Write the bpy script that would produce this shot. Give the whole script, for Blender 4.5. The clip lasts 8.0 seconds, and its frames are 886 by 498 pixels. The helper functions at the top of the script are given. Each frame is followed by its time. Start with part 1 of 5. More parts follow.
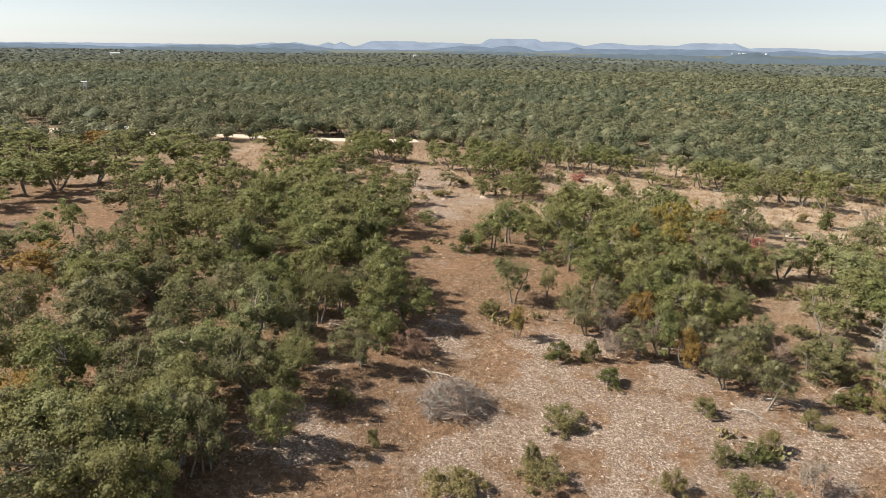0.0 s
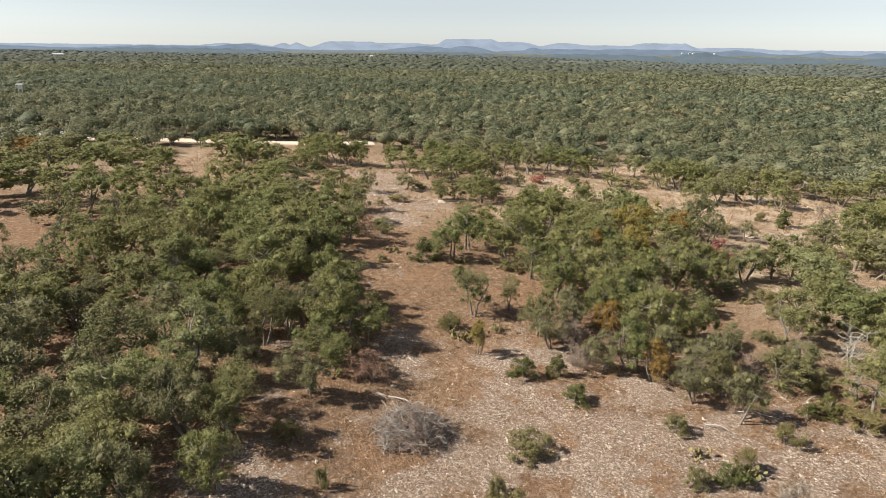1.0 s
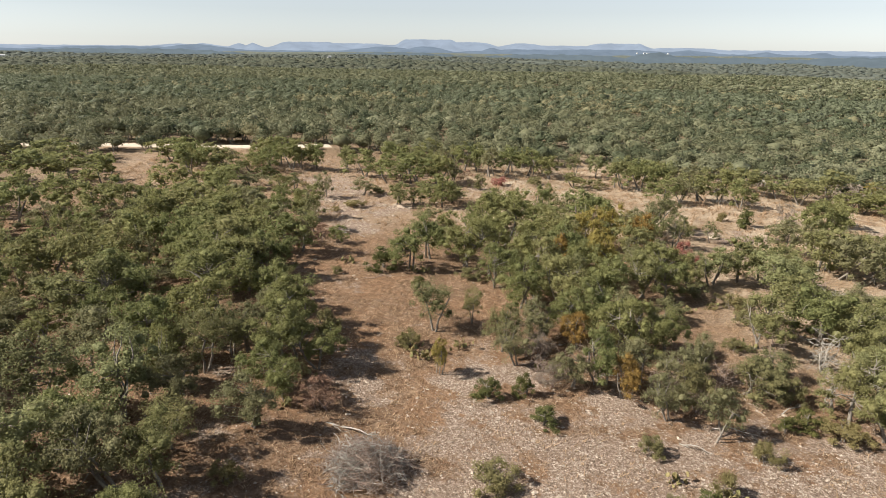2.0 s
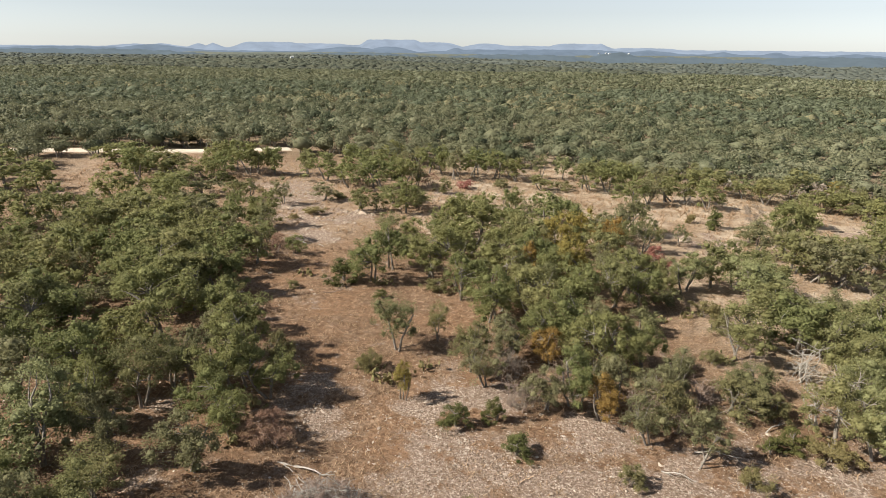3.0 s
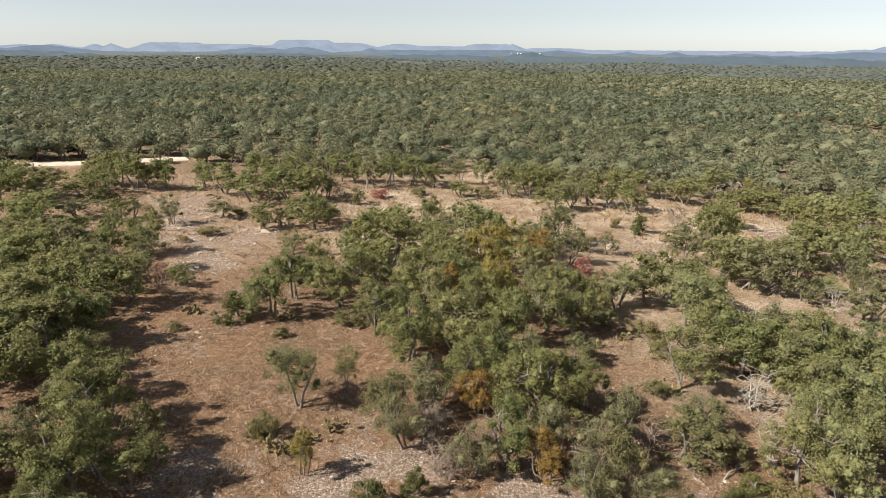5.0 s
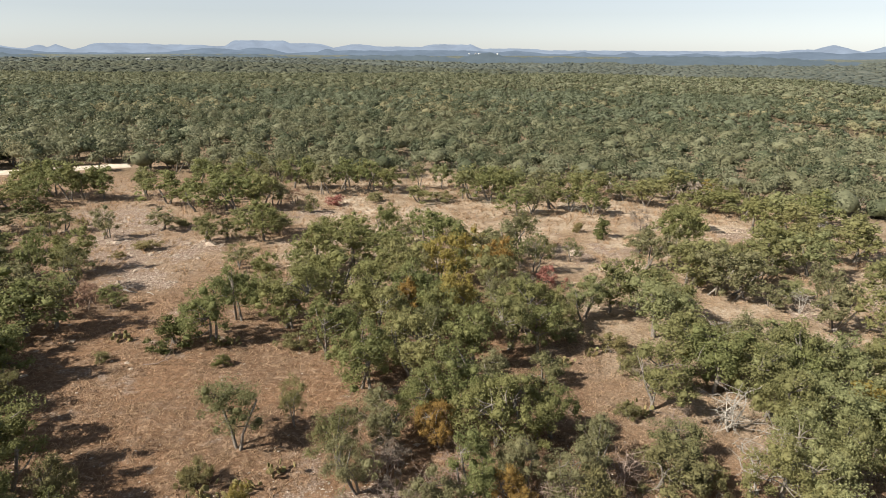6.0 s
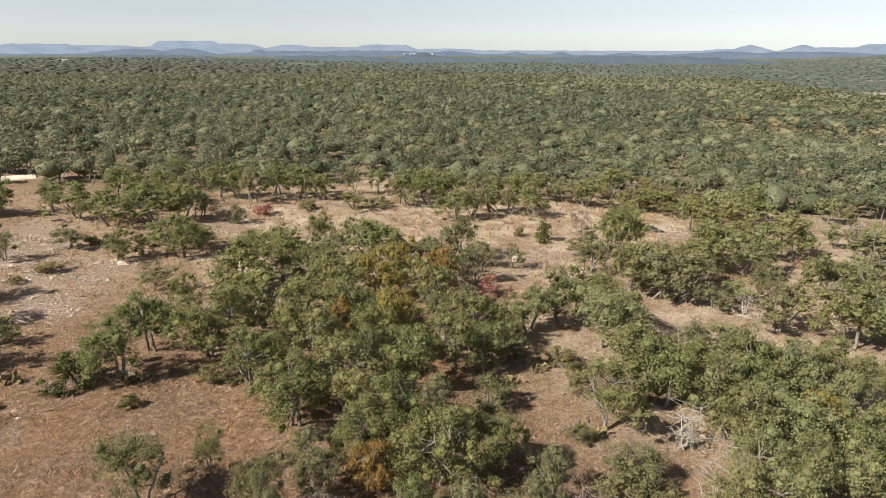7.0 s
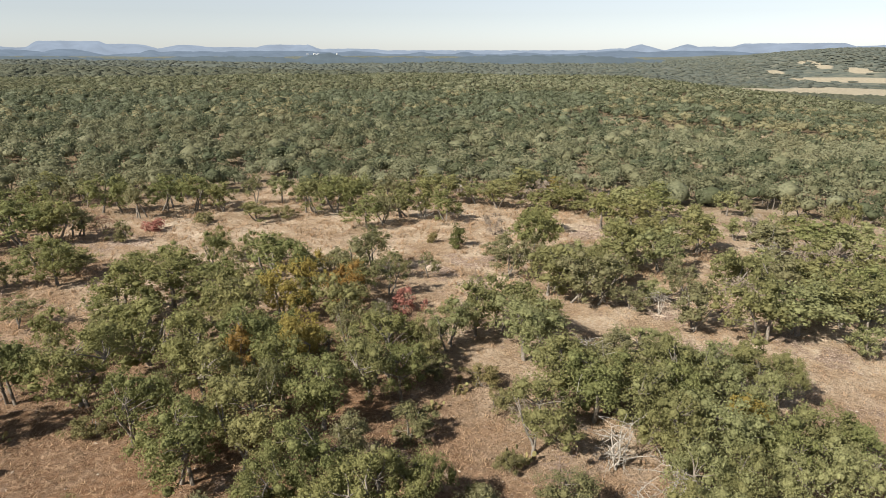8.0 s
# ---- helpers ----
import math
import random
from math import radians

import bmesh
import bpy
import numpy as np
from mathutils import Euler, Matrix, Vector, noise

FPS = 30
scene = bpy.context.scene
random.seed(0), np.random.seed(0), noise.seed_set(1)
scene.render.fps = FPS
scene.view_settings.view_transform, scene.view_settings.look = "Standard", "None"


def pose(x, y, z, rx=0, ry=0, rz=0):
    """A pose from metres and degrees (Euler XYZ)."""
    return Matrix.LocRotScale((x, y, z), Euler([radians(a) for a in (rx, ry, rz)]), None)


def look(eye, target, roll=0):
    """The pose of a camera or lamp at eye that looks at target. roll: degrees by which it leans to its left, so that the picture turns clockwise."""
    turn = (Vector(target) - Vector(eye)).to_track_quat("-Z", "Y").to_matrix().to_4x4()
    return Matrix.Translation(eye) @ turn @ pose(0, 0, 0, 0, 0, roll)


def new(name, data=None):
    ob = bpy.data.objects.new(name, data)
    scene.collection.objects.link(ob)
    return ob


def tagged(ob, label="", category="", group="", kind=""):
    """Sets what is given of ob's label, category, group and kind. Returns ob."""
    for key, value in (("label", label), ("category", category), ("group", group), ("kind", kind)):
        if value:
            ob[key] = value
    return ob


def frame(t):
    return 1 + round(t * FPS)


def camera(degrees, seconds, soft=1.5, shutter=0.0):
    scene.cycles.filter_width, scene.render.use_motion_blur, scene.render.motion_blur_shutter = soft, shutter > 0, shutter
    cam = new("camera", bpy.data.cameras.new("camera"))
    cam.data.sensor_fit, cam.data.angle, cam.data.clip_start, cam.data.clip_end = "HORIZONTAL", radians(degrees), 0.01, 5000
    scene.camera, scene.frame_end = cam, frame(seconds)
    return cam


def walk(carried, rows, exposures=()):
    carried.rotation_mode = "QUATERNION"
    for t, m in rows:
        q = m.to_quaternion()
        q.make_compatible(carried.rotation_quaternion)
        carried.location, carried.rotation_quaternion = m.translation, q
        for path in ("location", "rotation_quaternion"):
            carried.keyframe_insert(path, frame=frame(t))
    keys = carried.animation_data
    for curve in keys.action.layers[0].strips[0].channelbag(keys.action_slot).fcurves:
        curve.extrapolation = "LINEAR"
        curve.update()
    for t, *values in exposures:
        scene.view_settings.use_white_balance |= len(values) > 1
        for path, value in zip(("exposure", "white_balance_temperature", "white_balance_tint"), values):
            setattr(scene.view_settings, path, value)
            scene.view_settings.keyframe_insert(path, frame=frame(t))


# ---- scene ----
cam = camera(71.5, 8.0, soft=0.8)
METRES, EYE, TILT, LEAN, TURN = 27.03, 20.0, -0.4, 2.3, 10.2
ROWS = [
    (0.0, 0.0, 0.0, 0.0, 0.95, -17.74, -2.96),
    (0.5, 0.0075, 0.0556, -0.0002, -0.72, -17.65, -2.91),
    (1.0, 0.0168, 0.1125, -0.0017, -2.85, -17.52, -2.85),
    (1.5, 0.0279, 0.17, -0.0034, -4.85, -17.4, -2.79),
    (3.0, 0.0688, 0.3486, -0.0061, -9.64, -17.15, -2.7),
    (3.5, 0.0871, 0.4088, -0.0066, -11.69, -17.04, -2.63),
    (4.0, 0.1072, 0.469, -0.0071, -13.76, -16.94, -2.56),
    (4.5, 0.1286, 0.5293, -0.0079, -15.6, -16.86, -2.5),
    (6.0, 0.2084, 0.7057, -0.0056, -20.9, -16.59, -2.28),
    (6.5, 0.2395, 0.7631, -0.0059, -23.63, -16.47, -2.15),
    (7.0, 0.2718, 0.8195, -0.0051, -26.65, -16.36, -2.01),
    (7.5, 0.3068, 0.8744, -0.004, -30.42, -16.25, -1.84),
    (8.0, 0.3439, 0.9277, -0.003, -35.05, -16.1, -1.62),
]
walk(cam, [(t, pose(0, 0, EYE, TILT, LEAN, TURN) @ pose(METRES * x, METRES * y, METRES * z, 90 + pitch, roll, yaw)) for t, x, y, z, yaw, pitch, roll in ROWS], ((0.0, 1.15), (8.0, 1.07)))

# ---------------------------------------------------------------- light
SUN_AZIMUTH, SUN_HEIGHT = -102.0, 40.0
world = bpy.data.worlds.new("sky")
scene.world = world
world.use_nodes = True
wt = world.node_tree
sky = wt.nodes.new("ShaderNodeTexSky")
sky.sky_type = "NISHITA"
sky.sun_disc = False
sky.sun_elevation, sky.sun_rotation = radians(SUN_HEIGHT), radians(SUN_AZIMUTH % 360)
sky.altitude, sky.air_density, sky.dust_density, sky.ozone_density = 300.0, 0.9, 0.35, 1.5
wt.nodes["Background"].inputs["Strength"].default_value = 0.0570
veil = wt.nodes.new("ShaderNodeHueSaturation")  # thin high haze
veil.inputs["Saturation"].default_value = 0.36
wt.links.new(sky.outputs[0], veil.inputs["Color"])
cool = wt.nodes.new("ShaderNodeMix")
cool.data_type, cool.blend_type = "RGBA", "MULTIPLY"
cool.inputs[0].default_value, cool.inputs[7].default_value = 1.0, (0.96, 0.985, 1.015, 1.0)
wt.links.new(veil.outputs[0], cool.inputs[6])
wt.links.new(cool.outputs[2], wt.nodes["Background"].inputs["Color"])
sun = new("sun", bpy.data.lights.new("sun", "SUN"))
sun.data.energy, sun.data.angle, sun.data.color = 5.0, radians(0.55), (1.0, 0.92, 0.80)
saz, sel = radians(SUN_AZIMUTH), radians(SUN_HEIGHT)
sun.matrix_world = look((math.sin(saz) * math.cos(sel) * 200, math.cos(saz) * math.cos(sel) * 200, math.sin(sel) * 200), (0, 0, 0))


# ---------------------------------------------------------------- materials
class Nodes:
    """A short way to write node trees."""

    def __init__(self, name):
        self.mat = bpy.data.materials.new(name)
        self.mat.use_nodes = True
        self.t = self.mat.node_tree
        self.bsdf = self.t.nodes["Principled BSDF"]
        self.out = self.t.nodes["Material Output"]

    def add(self, kind, **settings):
        n = self.t.nodes.new(kind)
        for key, value in settings.items():
            if key == "op":
                n.operation = value
            elif key == "blend":
                n.data_type, n.blend_type = "RGBA", value
            elif key == "attr":
                n.attribute_name = value
        return n

    def link(self, a, b):
        self.t.links.new(a, b)

    def noise(self, scale, detail=3.0, rough=0.55, space=None):
        n = self.add("ShaderNodeTexNoise")
        n.inputs["Scale"].default_value, n.inputs["Detail"].default_value, n.inputs["Roughness"].default_value = scale, detail, rough
        if space is not None:
            self.link(space, n.inputs["Vector"])
        return n.outputs["Fac"]

    def ramp(self, fac, stops):
        n = self.add("ShaderNodeValToRGB")
        while len(n.color_ramp.elements) < len(stops):
            n.color_ramp.elements.new(0.5)
        for e, (at, colour) in zip(n.color_ramp.elements, stops):
            e.position, e.color = at, (*colour, 1.0) if len(colour) == 3 else colour
        self.link(fac, n.inputs[0])
        return n.outputs[0]

    def mix(self, fac, a, b, blend="MIX"):
        n = self.add("ShaderNodeMix", blend=blend)
        for socket, value in ((n.inputs[0], fac), (n.inputs[6], a), (n.inputs[7], b)):
            if isinstance(value, float):
                socket.default_value = value
            elif isinstance(value, tuple):
                socket.default_value = (*value, 1.0)
            else:
                self.link(value, socket)
        return n.outputs[2]

    def maths(self, op, a, b=0.5):
        n = self.add("ShaderNodeMath", op=op)
        for socket, value in ((n.inputs[0], a), (n.inputs[1], b)):
            if isinstance(value, float):
                socket.default_value = value
            else:
                self.link(value, socket)
        return n.outputs[0]

    def bump(self, height, strength, distance):
        n = self.add("ShaderNodeBump")
        n.inputs["Strength"].default_value, n.inputs["Distance"].default_value = strength, distance
        self.link(height, n.inputs["Height"])
        self.link(n.outputs[0], self.bsdf.inputs["Normal"])

    def finish(self, colour, roughness=0.8, specular=0.25):
        self.link(colour, self.bsdf.inputs["Base Color"])
        self.bsdf.inputs["Roughness"].default_value = roughness
        self.bsdf.inputs["Specular IOR Level"].default_value = specular
        return self.mat


def leaf_material(name, dark, light, tint, thin=0.44, grove=0.16, grain=8.0, deep=0.10, mottle=0.6):
    """Leaves: each spray, each tree and each stand has its own shade, and leaf masses have a fine relief."""
    n = Nodes(name)
    geo, info = n.add("ShaderNodeNewGeometry"), n.add("ShaderNodeObjectInfo")
    stand = n.noise(grove, 2.0, 0.5, geo.outputs["Position"])
    base = n.mix(n.maths("ADD", n.maths("MULTIPLY", geo.outputs["Random Per Island"], 0.44), 0.30), dark, light)
    tone = n.maths("MULTIPLY", n.maths("ADD", stand, info.outputs["Random"]), 0.5)
    base = n.mix(n.ramp(tone, ((0.38, (0, 0, 0)), (0.66, (0.75, 0.75, 0.75)))), base, tint)
    patch = n.noise(1.7, 3.0, 0.6, geo.outputs["Position"])
    base = n.mix(0.55, base, n.ramp(patch, ((0.3, (0.55, 0.55, 0.55)), (0.7, (1.0, 1.0, 1.0)))), "MULTIPLY")
    leafy = n.noise(grain, 3.0, 0.7, geo.outputs["Position"])
    base = n.mix(mottle, base, n.ramp(leafy, ((0.36, (0.70, 0.70, 0.70)), (0.64, (1.60, 1.60, 1.60)))), "MULTIPLY")
    n.bump(leafy, 1.0, deep)
    n.finish(base, 0.6, 0.15)
    through_leaf = n.add("ShaderNodeBsdfTranslucent")
    n.link(base, through_leaf.inputs["Color"])
    blend = n.add("ShaderNodeMixShader")
    blend.inputs[0].default_value = thin
    n.link(n.bsdf.outputs[0], blend.inputs[1])
    n.link(through_leaf.outputs[0], blend.inputs[2])
    n.link(blend.outputs[0], n.out.inputs["Surface"])
    return n.mat


LEAF = {
    "oak": leaf_material("oak leaves", (0.105, 0.121, 0.045), (0.294, 0.306, 0.131), (0.243, 0.235, 0.097)),
    "olive": leaf_material("yellow-green oak leaves", (0.106, 0.110, 0.046), (0.302, 0.297, 0.134), (0.260, 0.246, 0.108)),
    "grey": leaf_material("grey-green leaves", (0.113, 0.117, 0.056), (0.307, 0.290, 0.160), (0.243, 0.230, 0.125)),
    "sparse": leaf_material("thin grey-green leaves", (0.096, 0.107, 0.049), (0.275, 0.265, 0.130), (0.235, 0.217, 0.096)),
    "dark": leaf_material("dark juniper needles", (0.070, 0.076, 0.037), (0.212, 0.200, 0.094), (0.165, 0.146, 0.065), 0.15),
    "juniper": leaf_material("green juniper needles", (0.056, 0.067, 0.023), (0.146, 0.151, 0.054), (0.130, 0.127, 0.043), 0.2),
    "shrub": leaf_material("dull shrub leaves", (0.132, 0.130, 0.061), (0.312, 0.284, 0.137), (0.280, 0.231, 0.107)),
    "yellow": leaf_material("yellowing leaves", (0.180, 0.142, 0.040), (0.400, 0.310, 0.090), (0.300, 0.250, 0.080)),
    "lime": leaf_material("bright yellow-green leaves", (0.121, 0.130, 0.056), (0.348, 0.360, 0.179), (0.301, 0.302, 0.145)),
    "rust": leaf_material("rust-orange leaves", (0.180, 0.118, 0.038), (0.400, 0.255, 0.085), (0.310, 0.210, 0.070)),
    "red": leaf_material("dull red leaves", (0.262, 0.108, 0.085), (0.433, 0.207, 0.171), (0.363, 0.180, 0.144)),
    "redtwig": leaf_material("reddish-brown twigs", (0.170, 0.100, 0.068), (0.340, 0.220, 0.160), (0.260, 0.160, 0.115), 0.2),
    "twig": leaf_material("grey-brown bare twigs", (0.170, 0.138, 0.108), (0.350, 0.295, 0.240), (0.260, 0.215, 0.170), 0.1),
    # Far woods: blue is raised in the leaf colours to paint distance haze.
    "wood": leaf_material("far oak woods", (0.112, 0.131, 0.078), (0.179, 0.196, 0.127), (0.179, 0.176, 0.100), 0.34, 0.07, 3.0, 0.08, 0.45),
    "wood_dark": leaf_material("far dark juniper and oak woods", (0.064, 0.082, 0.046), (0.103, 0.123, 0.075), (0.103, 0.110, 0.059), 0.34, 0.07, 3.0, 0.08, 0.45),
    "wood_pale": leaf_material("far pale grey-green oak woods", (0.153, 0.165, 0.097), (0.244, 0.248, 0.159), (0.244, 0.223, 0.124), 0.34, 0.07, 3.0, 0.08, 0.45),
}


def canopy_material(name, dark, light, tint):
    """Far tree tops: noise paints lit and shaded leaf masses into colour, with rough relief."""
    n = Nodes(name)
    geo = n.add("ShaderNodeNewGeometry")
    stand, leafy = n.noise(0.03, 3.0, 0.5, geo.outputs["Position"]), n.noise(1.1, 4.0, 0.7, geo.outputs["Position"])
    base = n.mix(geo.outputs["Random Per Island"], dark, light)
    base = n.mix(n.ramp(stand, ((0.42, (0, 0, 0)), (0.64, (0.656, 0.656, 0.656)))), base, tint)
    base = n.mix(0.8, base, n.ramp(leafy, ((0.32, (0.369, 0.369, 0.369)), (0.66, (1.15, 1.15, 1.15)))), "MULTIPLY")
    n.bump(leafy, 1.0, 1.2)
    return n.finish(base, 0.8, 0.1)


# Distance haze is painted into both base colours as extra blue and grey.
CANOPY_FAR = canopy_material("distant oak and juniper canopy, haze-tinted", (0.062, 0.073, 0.054), (0.098, 0.106, 0.075), (0.102, 0.103, 0.068))
CANOPY_HAZE = canopy_material("far canopy with haze in its colour", (0.074, 0.089, 0.080), (0.102, 0.114, 0.096), (0.102, 0.106, 0.080))


def bark_material(name, dark, light):
    n = Nodes(name)
    co = n.add("ShaderNodeTexCoord").outputs["Object"]
    grain = n.noise(9.0, 5.0, 0.65, co)
    n.bump(grain, 0.6, 0.03)
    return n.finish(n.ramp(grain, ((0.3, dark), (0.7, light))), 0.9, 0.15)


BARK = bark_material("grey oak bark", (0.10, 0.086, 0.072), (0.26, 0.235, 0.205))
DEADWOOD = bark_material("weathered grey deadwood", (0.20, 0.182, 0.160), (0.42, 0.395, 0.355))
BRUSH = bark_material("dry grey-brown brushwood", (0.13, 0.092, 0.075), (0.34, 0.265, 0.222))


def ground_material():
    """Dry grass over thin stony soil, with limestone rubble and leaf litter under the trees."""
    n = Nodes("dry grass and limestone ground")
    at = n.add("ShaderNodeNewGeometry").outputs["Position"]
    fine, mid, wide = n.noise(7.0, 6.0, 0.78, at), n.noise(1.3, 4.0, 0.6, at), n.noise(0.17, 3.0, 0.55, at)
    wisps = n.add("ShaderNodeTexNoise")
    wisps.inputs["Scale"].default_value, wisps.inputs["Detail"].default_value, wisps.inputs["Roughness"].default_value, wisps.inputs["Distortion"].default_value = 2.6, 6.0, 0.72, 2.2
    n.link(at, wisps.inputs["Vector"])
    grass = n.ramp(wisps.outputs["Fac"], ((0.36, (0.098, 0.056, 0.032)), (0.46, (0.200, 0.118, 0.070)), (0.54, (0.278, 0.174, 0.108)), (0.66, (0.450, 0.325, 0.225))))
    grass = n.mix(n.ramp(fine, ((0.36, (0.55, 0.55, 0.55)), (0.64, (0.0, 0.0, 0.0)))), grass, (0.133, 0.091, 0.062))
    grass = n.mix(n.ramp(mid, ((0.44, (0, 0, 0)), (0.64, (0.38, 0.38, 0.38)))), grass, (0.321, 0.237, 0.170))
    grass = n.mix(n.ramp(wide, ((0.44, (0, 0, 0)), (0.60, (0.55, 0.55, 0.55)))), grass, (0.285, 0.165, 0.095))
    sweep = n.add("ShaderNodeTexNoise")
    sweep.inputs["Scale"].default_value, sweep.inputs["Detail"].default_value, sweep.inputs["Roughness"].default_value, sweep.inputs["Distortion"].default_value = 0.9, 7.0, 0.68, 3.0
    n.link(at, sweep.inputs["Vector"])
    grass = n.mix(n.ramp(sweep.outputs["Fac"], ((0.40, (0.7, 0.7, 0.7)), (0.50, (0.0, 0.0, 0.0)))), grass, (0.150, 0.092, 0.054))
    grass = n.mix(n.ramp(sweep.outputs["Fac"], ((0.54, (0.0, 0.0, 0.0)), (0.66, (0.6, 0.6, 0.6)))), grass, (0.480, 0.345, 0.235))
    straw = n.ramp(n.maths("ADD", n.maths("MULTIPLY", wisps.outputs["Fac"], 0.5), n.maths("MULTIPLY", n.noise(0.25, 4.0, 0.6, at), 0.5)), ((0.40, (0.220, 0.152, 0.096)), (0.48, (0.390, 0.300, 0.208)), (0.58, (0.580, 0.490, 0.380))))
    grass = n.mix(n.add("ShaderNodeAttribute", attr="straw").outputs["Fac"], grass, straw)
    tussock = n.noise(3.4, 3.0, 0.55, at)
    grass = n.mix(n.ramp(tussock, ((0.40, (0.38, 0.38, 0.38)), (0.50, (0.0, 0.0, 0.0)))), grass, (0.146, 0.105, 0.075))
    vor = n.add("ShaderNodeTexVoronoi")
    vor.inputs["Scale"].default_value = 8.5
    n.link(at, vor.inputs["Vector"])
    grit = n.noise(6.0, 7.0, 0.85, at)
    rubble = n.ramp(grit, ((0.41, (0.090, 0.060, 0.041)), (0.48, (0.190, 0.130, 0.094)), (0.55, (0.310, 0.230, 0.176)), (0.62, (0.700, 0.620, 0.540))))
    rubble = n.mix(0.22, rubble, n.mix(vor.outputs["Color"], (0.223, 0.166, 0.126), (0.625, 0.512, 0.427)))
    stony = n.add("ShaderNodeAttribute", attr="stony").outputs["Fac"]
    speck = n.maths("ADD", n.maths("ADD", n.maths("MULTIPLY", n.noise(2.3, 5.0, 0.75, at), 0.7), n.maths("MULTIPLY", mid, 0.3)), n.maths("SUBTRACT", n.maths("MULTIPLY", n.noise(0.42, 5.0, 0.65, at), 1.9), 0.5))
    cover = n.ramp(n.maths("SUBTRACT", n.maths("ADD", stony, speck), 0.5), ((0.64, (0, 0, 0)), (0.82, (1, 1, 1))))
    colour = n.mix(cover, grass, rubble)
    litter = n.ramp(fine, ((0.3, (0.090, 0.066, 0.040)), (0.7, (0.190, 0.145, 0.092))))
    woods = n.add("ShaderNodeAttribute", attr="woods").outputs["Fac"]
    colour = n.mix(woods, colour, litter)
    # Far ground takes a canopy colour with bluish haze painted in, by distance.
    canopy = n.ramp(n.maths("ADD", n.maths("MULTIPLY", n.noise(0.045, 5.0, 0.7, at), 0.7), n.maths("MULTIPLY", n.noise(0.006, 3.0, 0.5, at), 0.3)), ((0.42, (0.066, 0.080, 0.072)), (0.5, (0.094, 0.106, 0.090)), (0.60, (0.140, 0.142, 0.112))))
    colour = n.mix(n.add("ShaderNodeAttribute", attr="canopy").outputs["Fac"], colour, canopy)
    field = n.add("ShaderNodeAttribute", attr="field").outputs["Fac"]
    colour = n.mix(n.ramp(field, ((0.3, (0, 0, 0)), (0.5, (1, 1, 1)))), colour, n.ramp(wide, ((0.3, (0.23, 0.205, 0.150)), (0.7, (0.31, 0.28, 0.215)))))
    n.bump(n.maths("ADD", n.maths("ADD", fine, n.maths("MULTIPLY", wisps.outputs["Fac"], 1.5)), n.maths("MULTIPLY", mid, 2.0)), 1.0, 0.16)
    return n.finish(colour, 0.95, 0.1)


GROUND = ground_material()


def plain(name, dark, light, scale=3.0, roughness=0.8):
    n = Nodes(name)
    grain = n.noise(scale, 5.0, 0.65, n.add("ShaderNodeTexCoord").outputs["Object"])
    n.bump(grain, 0.4, 0.03)
    return n.finish(n.ramp(grain, ((0.3, dark), (0.7, light))), roughness, 0.2)


STONE = leaf_material("pale limestone", (0.24, 0.185, 0.140), (0.56, 0.485, 0.405), (0.36, 0.29, 0.225), 0.0)
STRAW = leaf_material("dry tan grass", (0.300, 0.205, 0.125), (0.520, 0.380, 0.255), (0.400, 0.270, 0.170), 0.40)
CACTUS = leaf_material("prickly pear pads", (0.085, 0.095, 0.035), (0.260, 0.235, 0.110), (0.240, 0.190, 0.090), 0.0)
ROAD = plain("pale caliche gravel", (0.40, 0.34, 0.27), (0.58, 0.51, 0.42), 0.8, 0.95)


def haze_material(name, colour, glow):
    """Hills so far off that air outweighs them: the haze is painted as glow."""
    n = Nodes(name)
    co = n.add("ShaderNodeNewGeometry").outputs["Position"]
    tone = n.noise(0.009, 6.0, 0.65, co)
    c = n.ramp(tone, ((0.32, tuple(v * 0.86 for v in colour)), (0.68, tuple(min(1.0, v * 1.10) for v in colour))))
    # Air haze put into an emission colour; the hills themselves are no lamps.
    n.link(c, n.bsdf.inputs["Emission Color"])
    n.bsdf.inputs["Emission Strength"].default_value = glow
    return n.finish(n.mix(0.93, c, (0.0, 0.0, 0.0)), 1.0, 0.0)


# ---------------------------------------------------------------- shape of the land
def ease(a, b, x):
    t = np.clip((x - a) / (b - a), 0.0, 1.0)
    return t * t * (3.0 - 2.0 * t)


def rolling(x, y, scale, seed=0.0):
    a, b = x / scale + seed, y / scale - 1.7 * seed
    return (np.sin(a + 1.3 * np.sin(0.7 * b)) + np.sin(0.83 * b + 1.1 * np.sin(0.9 * a + 2.0)) + 0.6 * np.sin(1.9 * a - 1.3 * b)) / 2.6


def drift(x, y):
    """Bands and spots where the stones lie thicker."""
    return 0.6 * rolling(x + 0.4 * y, y, 1.5, 3.0) + 0.6 * rolling(x, y - 0.5 * x, 0.7, 8.0)


SLOPE_X, SLOPE_Y = math.cos(radians(10.2)), math.sin(radians(10.2))
CREST_AZ = (-180, -90, -45, -11, 0, 12, 25, 40, 48, 58, 75, 120, 180)
CREST_FAR = (1200, 1300, 1300, 1200, 900, 750, 600, 550, 500, 450, 450, 700, 1200)
CREST_Z = (3, 1, -1, -2, -3.5, -3.5, -3.5, -3.7, -8, -15, -20, -10, 3)
VALLEY_Z = (-6, -6, -6, -8, -20, -30, -36, -40, -42, -42, -40, -25, -6)


